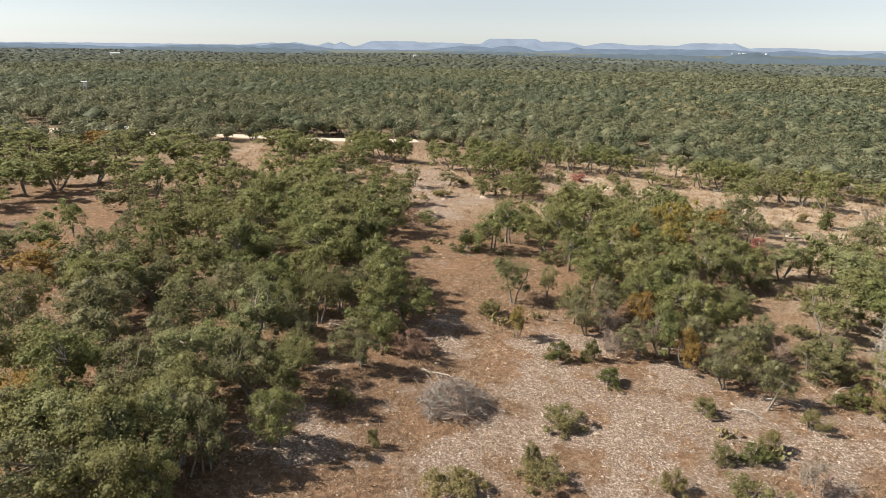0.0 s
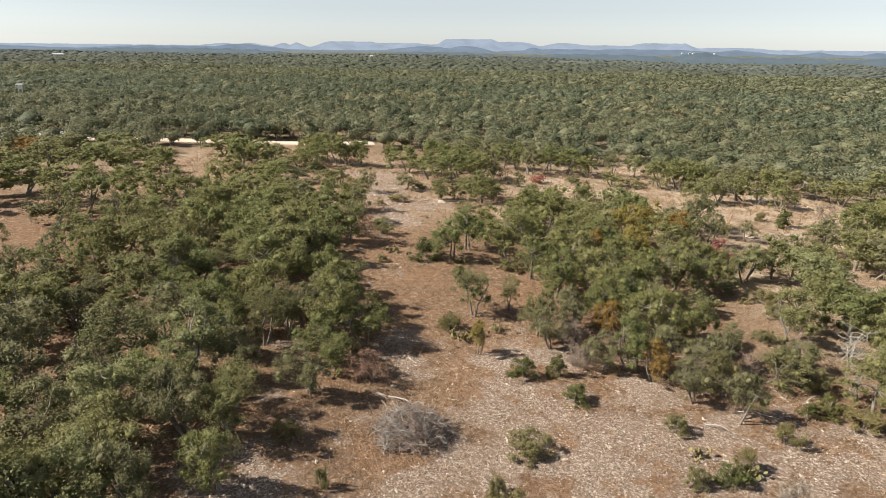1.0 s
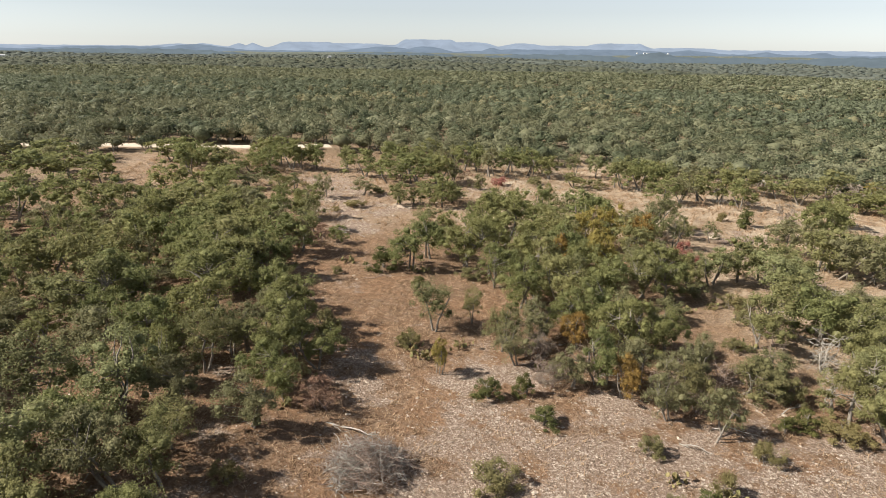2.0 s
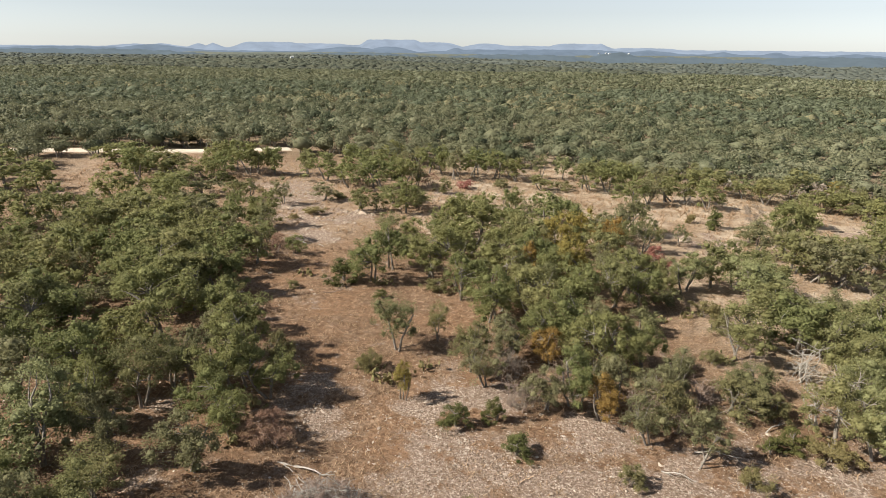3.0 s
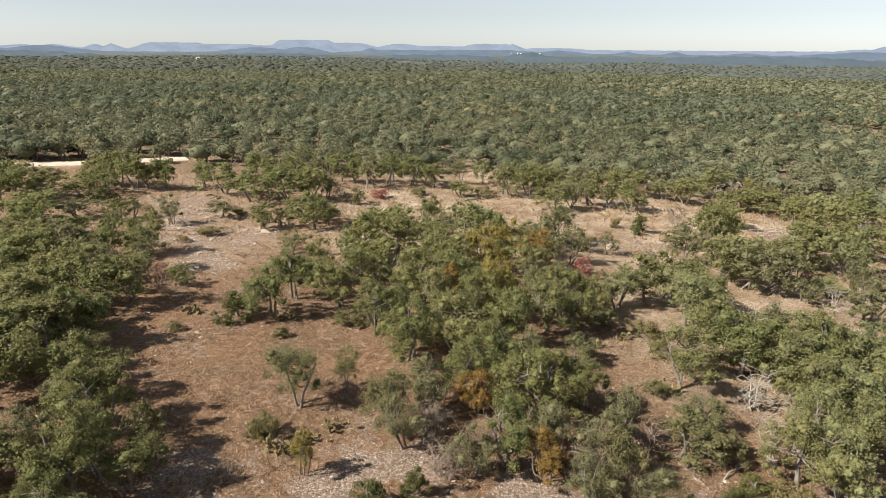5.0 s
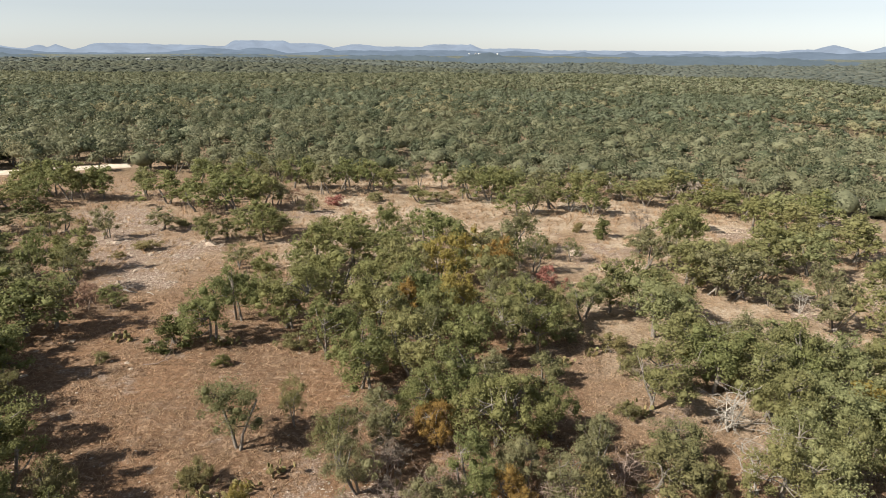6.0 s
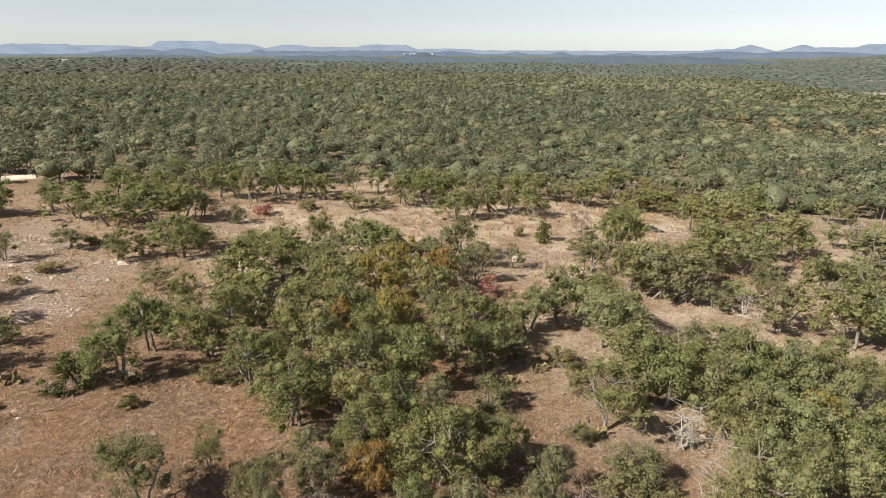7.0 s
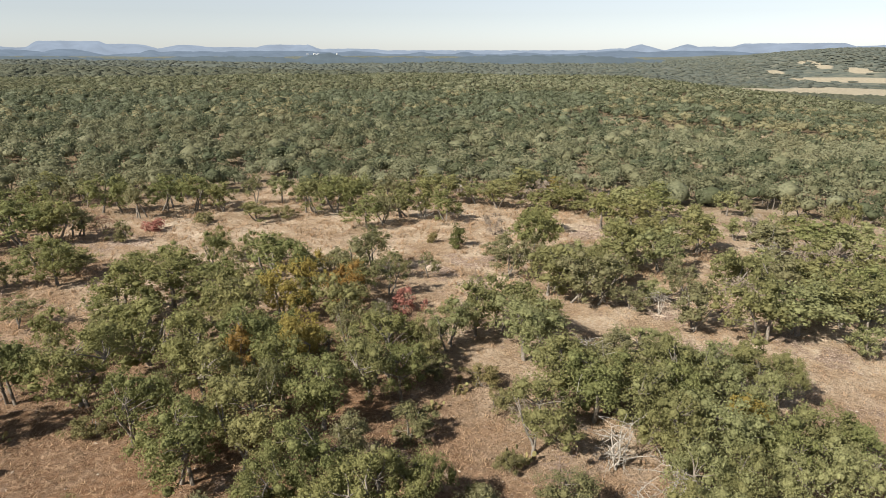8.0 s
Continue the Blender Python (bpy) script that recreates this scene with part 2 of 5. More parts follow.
def land(x, y):
    """Height of the ground at x, y (arrays)."""
    x, y = np.asarray(x, float), np.asarray(y, float)
    dx, dy = x - 5.0, y - 12.0
    d = np.hypot(dx, dy) + 1e-6
    az = np.degrees(np.arctan2(dx, dy))
    k = np.minimum(1.0, 230.0 / d)
    nx, ny = 5.0 + dx * k, 12.0 + dy * k
    u, v = nx * SLOPE_X + ny * SLOPE_Y, -nx * SLOPE_Y + ny * SLOPE_X
    near = -0.0402 * np.clip(u, -110, 400) - 0.007 * v - 0.4 - 0.8 * (1 - ease(38, 54, ny)) * ease(-16, -4, nx)
    far, top, low = np.interp(az, CREST_AZ, CREST_FAR), np.interp(az, CREST_AZ, CREST_Z), np.interp(az, CREST_AZ, VALLEY_Z)
    s = np.clip((d - 190.0) / (far - 190.0), 0, 1)
    z = near + (top - near) * s * s * (3 - 2 * s) + rolling(x, y, 55.0) * 1.6 * ease(170, 420, d)
    z = z + (low - top) * ease(1.0, 1.65, d / far) - low * ease(1600, 4300, d) * 0.95
    z = z + 62.0 * np.exp(-((az - 58) / 10.0) ** 2) * ease(1450, 2300, d) * (1 - 0.7 * ease(2500, 3600, d))
    return z + rolling(x, y, 260.0, 3.0) * 5.0 * ease(1100, 2200, d) + rolling(x, y, 2.7, 5.0) * 0.07 * (1 - ease(60, 140, d))


def ground_z(x, y):
    return float(land(np.array([x]), np.array([y]))[0])


# Open grassland between the stands: x, y, half width, half depth, turn.
CLEARINGS = (
    (-59, 60, 7, 10, -42),    (-57, 104, 4, 21, -28),    (-51, 122, 13, 9, -22),    (-30, 117, 7, 16, -14),
    (-17, 91, 7, 19, -11),    (22, 132, 5, 7, 9),    (39, 99, 10, 11, 20),    (31, 87, 5, 9, 17),
    (-36, 122, 9, 11, -18),    (-21, 107, 9, 14, -12),    (-16, 88, 8, 9, -12),    (-10, 111, 5, 8, -6),
    (2, 108, 5, 8, 1),    (20, 129, 4, 7, 9),    (31, 88, 8, 10, 21),    (44, 101, 6, 8, 25),
    (57, 100, 6, 9, 32),    (55, 90, 5, 9, 34),    (32, 103, 5, 6, 19),
    (37, 123, 3, 3, 15),    (72, 127, 3, 3, 30),    (14, 119, 3, 4, 7),    (23, 107, 4, 4, 14),    (55, 89, 3, 6, 38),
    (51, 54, 3, 5, 56),    (44, 47, 3, 5, 57),    (61, 76, 3, 4, 47),    (180, 226, 16, 9, 41),
    (248, 234, 10, 12, 49),    (188, 197, 12, 8, 46),    (199, 182, 15, 7, 51),    (214, 173, 10, 5, 54),
    (310, 218, 15, 9, 57),    (7, 106, 4, 3, 3),    (58, 246, 4, 13, 14),
    (-10, 58, 4, 6, -12), (-15, 61, 4, 6, -16), (-10, 63, 6, 3, -11), (-14, 79, 3, 8, -12), (-11, 59, 3, 10, -10), (-14, 69, 3, 14, -12), (-34, 32, 3, 2, -43),
    (-5, 32, 9, 7, -9), (10, 37, 9, 5, 11), (-1, 61, 4, 3, -5), (35, 64, 3, 4, 37), (39, 62, 3, 2, 42), (21, 56, 2, 3, 28), (50, 52, 3, 4, 56), (61, 77, 3, 4, 46),
)
# Bare grass between the nearer stands: x, y, half width, half depth, turn.
OPEN_GRASS = (
    (34.4, 64.1, 3.6, 3.4, 37),
    (38.9, 60.4, 3.3, 2.1, 43),
    (21.7, 58.0, 1.5, 4.5, 28),
    (20.7, 53.3, 1.7, 2.9, 30),
    (49.4, 52.3, 3.2, 4.5, 56),
    (45.0, 47.3, 1.8, 3.3, 58),
    (-2.3, 60.5, 3.8, 3.4, -6),
    (24.0, 47.6, 1.0, 1.5, 39),
    (59.8, 74.8, 2.7, 3.4, 47),
    (51.9, 90.2, 5.3, 9.0, 36),
    (42.6, 99.7, 4.7, 9.2, 27),
    (11.9, 112.5, 3.7, 4.0, 6),
    (-10.4, 57.8, 4.5, 6.0, -12),
    (-15.8, 63.8, 5.0, 2.8, -16),
    (-9.9, 61.4, 5.3, 2.1, -11),
    (20.6, 57.4, 1.9, 4.5, 22),
    (20.2, 52.6, 1.3, 2.7, 24),
    (20.6, 61.0, 2.5, 2.1, 21),
    (33.8, 64.4, 1.7, 2.9, 31),
    (29.4, 85.8, 6.0, 5.0, 20),
    (54.7, 95.1, 5.4, 10.9, 32),
    (-19.3, 102.4, 6.9, 10.2, -12),
    (-10.4, 58.8, 3.5, 8.7, -10),
    (5.8, 35.1, 8.0, 3.3, 6),
    (-1.9, 30.0, 5.8, 4.2, -5),
    (23.2, 58.3, 2.8, 5.8, 19),
    (-15.0, 63.2, 2.5, 10.2, -13),
    (-58.6, 59.0, 6.6, 10.2, -43),
    (37.5, 62, 5.6, 4.0, 0), (48.7, 53.5, 2.2, 2.8, 0), (45, 49.5, 2.2, 2.8, 20), (41.8, 45.5, 2.2, 2.6, 20), (24.0, 46.2, 2.1, 2.1, 0), (24.4, 51.2, 1.6, 1.8, 0),
)
# Outlines of the nearer stands of trees.
STANDS = (
    ((-31, 26), (-28, 31), (-24, 32), (-25, 39), (-22, 51), (-16, 56), (-10, 44), (-9, 37), (-14, 34), (-13, 28), (-13, 24), (-16, 21), (-16, 18), (-21, 17)),
    ((-45, 43), (-44, 50), (-48, 63), (-45, 82), (-39, 92), (-23, 81), (-15, 63), (-16, 57), (-22, 51), (-24, 39), (-29, 40), (-37, 40)),
    ((-4, 75), (1, 89), (10, 98), (20, 86), (21, 68), (18, 58), (15, 52), (16, 45), (16, 41), (13, 38), (10, 41), (6, 41), (2, 42), (1, 46), (3, 52), (-2, 59)),
    ((23, 69), (33, 73), (45, 75), (50, 68), (41, 56), (34, 58), (30, 60), (23, 55), (20, 61)),
    ((24, 56), (33, 59), (39, 54), (27, 40), (24, 41), (24, 44), (22, 47), (20, 48)),
    ((21, 54), (29, 58), (39, 55), (41, 51), (39, 47), (38, 42), (34, 39), (23, 44), (24, 45), (27, 46), (21, 49)),
    ((52, 67), (69, 72), (79, 66), (54, 51), (47, 54), (43, 57)),
)
# Bare limestone rubble: x, y, half width, half depth.
RUBBLE = ((4, 33, 9, 7), (12, 36, 8, 6), (-6.8, 41.2, 2.6, 1.7), (-1.5, 43, 1.6, 1.2), (-17, 41, 1.8, 1.2), (-14, 27, 5, 3), (-5, 27, 4, 3), (2, 45, 4, 2),
          (-17, 86, 8, 5), (-20, 96, 6, 3), (-16, 78, 5, 4), (50, 54, 3.5, 4.5), (33, 84, 6, 2.5), (45, 66, 5, 3), (24, 37, 6, 4), (0, 104, 4, 2), (57, 90, 5, 4), (-24, 104, 8, 3), (-21, 92, 5, 3), (-14, 89, 4, 2), (-22, 100, 6, 2), (8, 27, 9, 4), (62, 66, 8, 6), (-9, 45, 2.2, 1.4), (3, 39, 5, 2.5), (9, 41, 4, 2))
FIELDS = ((61.5, 1210, 13.5, 130), (61, 1600, 8.5, 42), (52, 1780, 0.7, 32), (55.3, 1850, 0.9, 28), (53.6, 1960, 0.6, 30), (57.6, 1760, 0.8, 22), (50, 1900, 0.5, 30))


def patch(x, y, spots):
    """1 inside the ellipses, falling to 0 outside."""
    best = np.zeros_like(x)
    for s in spots:
        turn = radians(s[4]) if len(s) > 4 else 0.0
        px, py = (x - s[0]) * math.cos(turn) - (y - s[1]) * math.sin(turn), (x - s[0]) * math.sin(turn) + (y - s[1]) * math.cos(turn)
        r = np.hypot(px / s[2], py / s[3]) + 0.18 * rolling(x, y, 1.6, s[0])
        best = np.maximum(best, 1.0 - ease(0.55, 1.25, r))
    return best


def inside(x, y, outline):
    """Whether the points lie inside the outline."""
    hit = np.zeros(np.shape(x), bool)
    for (ax, ay), (bx, by) in zip(outline, outline[1:] + outline[:1]):
        cross = (ay > y) != (by > y)
        hit ^= cross & (x < (bx - ax) * (y - ay) / (by - ay + 1e-9) + ax)
    return hit


def field_at(x, y):
    d, az = np.hypot(x - 5, y - 12), np.degrees(np.arctan2(x - 5, y - 12))
    best = np.zeros_like(x)
    for a, far, wide, deep in FIELDS:
        best = np.maximum(best, 1 - ease(0.85, 1.05, np.hypot((az - a) / wide, (d - far) / deep)))
    return best


ROAD_LINE = ((-190, 96), (-120, 112), (-90, 121.5), (-75, 127.4), (-63, 130.5), (-50, 134.8), (-36.5, 142), (-32, 144))


def road_offset(x, y):
    best = np.full(np.shape(x), 1e9)
    for (ax, ay), (bx, by) in zip(ROAD_LINE, ROAD_LINE[1:]):
        t = np.clip(((x - ax) * (bx - ax) + (y - ay) * (by - ay)) / ((bx - ax) ** 2 + (by - ay) ** 2), 0, 1)
        best = np.minimum(best, np.hypot(x - ax - t * (bx - ax), y - ay - t * (by - ay)))
    return best


def near_open(x, y):
    """1 where the trees are planted one by one."""
    d, az = np.hypot(x - 5, y - 12), np.degrees(np.arctan2(x - 5, y - 12))
    return (d < 105) & (az > -47) & (az < 54) & ~((az > 36) & (d > 80))


def woods_at(x, y):
    d = np.hypot(x - 5, y - 12)
    w = ease(70, 150, d) * (1 - patch(x, y, CLEARINGS)) * (1 - 0.35 * (1 - ease(200, 300, d)))
    return w * ease(2.5, 5.0, road_offset(x, y))


def mesh_of(name, verts, faces, material, smooth=False, side=4):
    """A mesh from numpy arrays: faces all have the same number of corners."""
    me = bpy.data.meshes.new(name)
    verts, faces = np.ascontiguousarray(verts, np.float32), np.ascontiguousarray(faces, np.int32)
    side = faces.shape[1]
    me.vertices.add(len(verts))
    me.vertices.foreach_set("co", verts.ravel())
    me.loops.add(faces.size)
    me.loops.foreach_set("vertex_index", faces.ravel())
    me.polygons.add(len(faces))
    me.polygons.foreach_set("loop_start", np.arange(0, faces.size, side, dtype=np.int32))
    me.polygons.foreach_set("loop_total", np.full(len(faces), side, np.int32))
    me.polygons.foreach_set("use_smooth", np.full(len(faces), smooth))
    me.update(calc_edges=True)
    me.materials.append(material)
    return me


def polar_sheet(inner, outer, rings, spokes):
    r = np.concatenate(([0.0], np.geomspace(inner, outer, rings)))
    a = np.linspace(0, 2 * np.pi, spokes, endpoint=False)
    R, A = np.meshgrid(r, a, indexing="ij")
    x, y = 5 + R * np.sin(A), 12 + R * np.cos(A)
    i, j = np.meshgrid(np.arange(rings), np.arange(spokes), indexing="ij")
    k = (j + 1) % spokes
    faces = np.stack([i * spokes + j, i * spokes + k, (i + 1) * spokes + k, (i + 1) * spokes + j], -1).reshape(-1, 4)[:, ::-1]
    return x.ravel(), y.ravel(), faces


gx, gy, gf = polar_sheet(1.5, 4900.0, 160, 340)
ground_mesh = mesh_of("ground", np.stack([gx, gy, land(gx, gy)], -1), gf, GROUND, True)
gd = np.hypot(gx - 5, gy - 12)
stony = 0.22 * drift(gx, gy) * (1 - ease(60, 140, gd)) + (0.30 + 0.12 * ease(66, 78, gy)) * patch(gx, gy, RUBBLE) + 0.08 * (1 - ease(42, 52, gy)) * ease(-9, -3, gx) * (1 - ease(30, 45, gx)) + 0.06 * rolling(gx, gy, 6.0, 2.0)
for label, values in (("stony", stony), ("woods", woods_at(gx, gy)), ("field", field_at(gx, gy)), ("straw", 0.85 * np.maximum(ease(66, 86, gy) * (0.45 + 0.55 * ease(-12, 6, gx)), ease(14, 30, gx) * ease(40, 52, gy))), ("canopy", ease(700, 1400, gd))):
    ground_mesh.attributes.new(label, "FLOAT", "POINT").data.foreach_set("value", np.ascontiguousarray(values, np.float32))
tagged(new("ground", ground_mesh), "dry tan grassland over stony pale limestone soil", "ground", kind="structure")

# The gravel road behind the far clearing.
rp = []
for (ax, ay), (bx, by) in zip(ROAD_LINE, ROAD_LINE[1:]):
    steps = max(2, int(math.hypot(bx - ax, by - ay) / 4))
    rp += [(ax + (bx - ax) * i / steps, ay + (by - ay) * i / steps) for i in range(steps)]
rp = np.array(rp)
rt = np.gradient(rp, axis=0)
rn = np.stack([-rt[:, 1], rt[:, 0]], -1) / np.linalg.norm(rt, axis=1)[:, None]
lanes = np.array((-2.1, -1.8, -0.9, 0.0, 0.9, 1.8, 2.1))
rise = np.array((-0.05, 0.10, 0.06, 0.14, 0.06, 0.10, -0.05))
rx = rp[:, None, 0] + rn[:, None, 0] * lanes
ry = rp[:, None, 1] + rn[:, None, 1] * lanes
rz = land(rx.ravel(), ry.ravel()).reshape(rx.shape) + rise + 0.05
i, j = np.meshgrid(np.arange(len(rp) - 1), np.arange(6), indexing="ij")
rf = np.stack([i * 7 + j, i * 7 + j + 1, (i + 1) * 7 + j + 1, (i + 1) * 7 + j], -1).reshape(-1, 4)[:, ::-1]
tagged(new("road", mesh_of("road", np.stack([rx, ry, rz], -1).reshape(-1, 3), rf, ROAD, True)), "pale unpaved gravel road with wheel ruts", "road", kind="structure")


# ---------------------------------------------------------------- far hills
def ridge(name, far, base, profile, material, label):
    """A long hill at that distance: profile gives degrees above the level line by azimuth."""
    az = np.arange(-75, 95.01, 0.2)
    h = np.array([profile(a) for a in az])
    rows = []
    for back, part_h in ((-420, 0.0), (-260, 0.42), (-110, 0.83), (0, 1.0), (180, 0.9), (300, 0.0)):
        d = far + back
        z = base + (far * np.tan(np.radians(h)) + 20 - base) * part_h
        wob = 40 * np.sin(az * 1.9 + back * 0.01) * (0 < part_h < 1)
        rows.append(np.stack([5 + (d + wob) * np.sin(np.radians(az)), 12 + (d + wob) * np.cos(np.radians(az)), z], -1))
    v = np.concatenate(rows)
    n = len(az)
    i, j = np.meshgrid(np.arange(5), np.arange(n - 1), indexing="ij")
    f = np.stack([i * n + j, i * n + j + 1, (i + 1) * n + j + 1, (i + 1) * n + j], -1).reshape(-1, 4)
    return tagged(new(name, mesh_of(name, v, f, material, True)), label, "hills", kind="structure")


def bumps(spots, floor=-0.9, rough=0.03):
    """A skyline of flat-topped hills: middle azimuth, half width, height in degrees, edge."""
    def at(a):
        h = floor
        for mid, half, top, edge in spots:
            h = max(h, floor + (top - floor) * float(1 - ease(half - edge, half + edge, abs(a - mid))))
        return h + rough * (math.sin(a * 3.1) + 0.6 * math.sin(a * 7.7 + 1) + 0.4 * math.sin(a * 17.0))
    return at


# Three ridges, each with its haze painted into a glowing blue colour.
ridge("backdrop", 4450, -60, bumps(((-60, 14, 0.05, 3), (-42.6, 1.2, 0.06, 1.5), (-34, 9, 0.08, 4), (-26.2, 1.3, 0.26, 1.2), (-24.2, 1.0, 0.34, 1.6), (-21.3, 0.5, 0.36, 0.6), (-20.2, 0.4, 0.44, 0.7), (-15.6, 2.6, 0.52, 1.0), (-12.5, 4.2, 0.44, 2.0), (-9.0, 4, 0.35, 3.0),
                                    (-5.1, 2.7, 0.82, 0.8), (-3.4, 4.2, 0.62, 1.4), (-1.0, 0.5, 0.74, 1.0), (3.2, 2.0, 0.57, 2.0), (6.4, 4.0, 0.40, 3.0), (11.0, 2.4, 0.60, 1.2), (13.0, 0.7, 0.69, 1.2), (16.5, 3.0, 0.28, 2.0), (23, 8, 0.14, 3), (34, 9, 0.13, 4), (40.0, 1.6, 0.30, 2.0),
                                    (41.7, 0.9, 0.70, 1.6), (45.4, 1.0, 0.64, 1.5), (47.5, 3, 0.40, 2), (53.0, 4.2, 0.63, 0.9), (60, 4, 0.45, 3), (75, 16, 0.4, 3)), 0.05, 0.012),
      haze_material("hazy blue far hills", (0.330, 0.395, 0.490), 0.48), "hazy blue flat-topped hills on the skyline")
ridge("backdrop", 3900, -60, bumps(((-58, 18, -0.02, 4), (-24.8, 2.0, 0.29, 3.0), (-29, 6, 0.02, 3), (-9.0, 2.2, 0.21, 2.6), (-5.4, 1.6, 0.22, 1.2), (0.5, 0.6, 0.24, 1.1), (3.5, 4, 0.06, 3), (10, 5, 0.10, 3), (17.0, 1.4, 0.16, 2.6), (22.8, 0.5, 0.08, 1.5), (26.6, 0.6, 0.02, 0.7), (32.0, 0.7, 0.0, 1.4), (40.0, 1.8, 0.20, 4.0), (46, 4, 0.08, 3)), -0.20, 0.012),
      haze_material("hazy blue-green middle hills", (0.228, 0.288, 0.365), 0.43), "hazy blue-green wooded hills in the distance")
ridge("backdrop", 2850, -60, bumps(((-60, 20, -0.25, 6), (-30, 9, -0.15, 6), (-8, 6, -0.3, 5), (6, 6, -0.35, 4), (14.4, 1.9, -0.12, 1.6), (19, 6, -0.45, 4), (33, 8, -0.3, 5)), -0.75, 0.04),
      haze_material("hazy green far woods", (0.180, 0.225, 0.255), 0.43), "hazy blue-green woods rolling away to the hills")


# ---------------------------------------------------------------- trees
def sprays(at, facing, size, rng, lean=0.8, slim=0.62):
    """Leaf sprays: a small three-cornered blade for each place, turned about its facing."""
    n = len(at)
    nrm = facing + rng.normal(0, lean, (n, 3))
    nrm /= np.linalg.norm(nrm, axis=1)[:, None] + 1e-9
    side = np.cross(nrm, rng.normal(0, 1, (n, 3)))
    side /= np.linalg.norm(side, axis=1)[:, None] + 1e-9
    up = np.cross(nrm, side)
    s = (size * rng.uniform(0.65, 1.35, n))[:, None]
    a, b = side * s * 0.5, up * s * 0.5 * slim
    skew = rng.uniform(-0.6, 0.6, (n, 1))
    v = np.stack([at - a - b, at + a - b, at + a * skew + b * 1.5 + nrm * s * 0.1], 1).reshape(-1, 3)
    return v, np.arange(3 * n).reshape(-1, 3)


def clump_points(rng, centres, radii, each):
    """Places and facings of sprays on clumps: denser to the outside and the top."""
    n = len(centres) * each
    way = rng.normal(0, 1, (n, 3))
    way[:, 2] += 0.35
    way /= np.linalg.norm(way, axis=1)[:, None]
    c, r = np.repeat(centres, each, 0), np.repeat(radii, each)
    far = np.where(rng.uniform(0, 1, n) < 0.85, rng.uniform(0.60, 1.12, n), rng.uniform(1.0, 1.5, n))
    return c + way * (r * far)[:, None] * np.array((1, 1, 0.8)), way + np.array((0, 0, 0.25))


ICO = np.array([(0, 0, 1)] + [(0.894 * math.cos(k * 1.2566), 0.894 * math.sin(k * 1.2566), 0.447) for k in range(5)]
               + [(0.894 * math.cos(k * 1.2566 + 0.628), 0.894 * math.sin(k * 1.2566 + 0.628), -0.447) for k in range(5)] + [(0, 0, -1)])
ICO_FACES = np.array([(0, 1 + k, 1 + (k + 1) % 5) for k in range(5)] + [(1 + k, 6 + k, 1 + (k + 1) % 5) for k in range(5)]
                     + [(1 + (k + 1) % 5, 6 + k, 6 + (k + 1) % 5) for k in range(5)] + [(6 + k, 11, 6 + (k + 1) % 5) for k in range(5)])


def lumps(rng, centres, radii, far, flat=0.8):
    """The close-set leaves inside each clump, as a rough lump of leaf mass."""
    n = len(centres)
    v = ICO[None] * rng.uniform(0.7, 1.2, (n, 12, 1)) * (radii * far)[:, None, None] * np.array((1, 1, flat)) + centres[:, None]
    return v.reshape(-1, 3), (ICO_FACES[None] + 12 * np.arange(n)[:, None, None]).reshape(-1, 3)


def crown_shape(rng, radius, height, base, count):
    """Middles and sizes of the leaf clumps of an uneven crown: several domes side by side, each knobbly with clumps."""
    domes_here = int(rng.integers(3, 6))
    turn = rng.uniform(0, 6.28) + np.arange(domes_here) * 6.28 / domes_here + rng.normal(0, 0.35, domes_here)
    out = radius * rng.uniform(0.34, 0.60, domes_here)
    out[0] *= 0.25
    wide, top = radius * rng.uniform(0.46, 0.66, domes_here), height * rng.uniform(0.70, 0.94, domes_here)
    top[0] = height
    low = base + (top - base) * rng.uniform(0.0, 0.14, domes_here) * (base > 0.15)
    which = rng.choice(domes_here, count, p=wide ** 2 / np.sum(wide ** 2))
    way = rng.normal(0, 1, (count, 3))
    way[:, 2] += 0.45
    way /= np.linalg.norm(way, axis=1)[:, None]
    far = np.where(rng.uniform(0, 1, count) < 0.78, rng.uniform(0.70, 0.92, count), rng.uniform(0.15, 0.7, count))
    cr = radius * np.clip(np.exp(rng.normal(-1.72, 0.3, count)), 0.09, 0.27)
    half = (top - low)[which] / 2
    c = way * far[:, None] * np.stack([wide[which], wide[which], half * 0.9], -1)
    c += np.stack([np.cos(turn) * out, np.sin(turn) * out, (top + low) / 2], -1)[which]
    if base < 0.15:
        c[:, 2] = np.maximum(cr * 0.5, c[:, 2] - 0.12 * height)
    return c, cr


def tube(points, radii, sides=5):
    """A tapered limb through the points."""
    p, r = np.asarray(points, float), np.asarray(radii, float)
    d = np.gradient(p, axis=0)
    d /= np.linalg.norm(d, axis=1)[:, None] + 1e-9
    ref = np.array((0.31, 0.87, 0.12)) if abs(d[0][2]) > 0.6 else np.array((0.0, 0.1, 1.0))
    a = np.cross(d, ref)
    a /= np.linalg.norm(a, axis=1)[:, None] + 1e-9
    b = np.cross(d, a)
    t = np.arange(sides) * 2 * np.pi / sides
    v = (p[:, None] + r[:, None, None] * (np.cos(t)[None, :, None] * a[:, None] + np.sin(t)[None, :, None] * b[:, None])).reshape(-1, 3)
    i, j = np.meshgrid(np.arange(len(p) - 1), np.arange(sides), indexing="ij")
    k = (j + 1) % sides
    return v, np.stack([i * sides + j, i * sides + k, (i + 1) * sides + k, (i + 1) * sides + j], -1).reshape(-1, 4)


def joined(pieces):
    vs, fs, at = [], [], 0
    for v, f in pieces:
        vs.append(v)
        fs.append(f + at)
        at += len(v)
    return np.concatenate(vs), np.concatenate(fs)


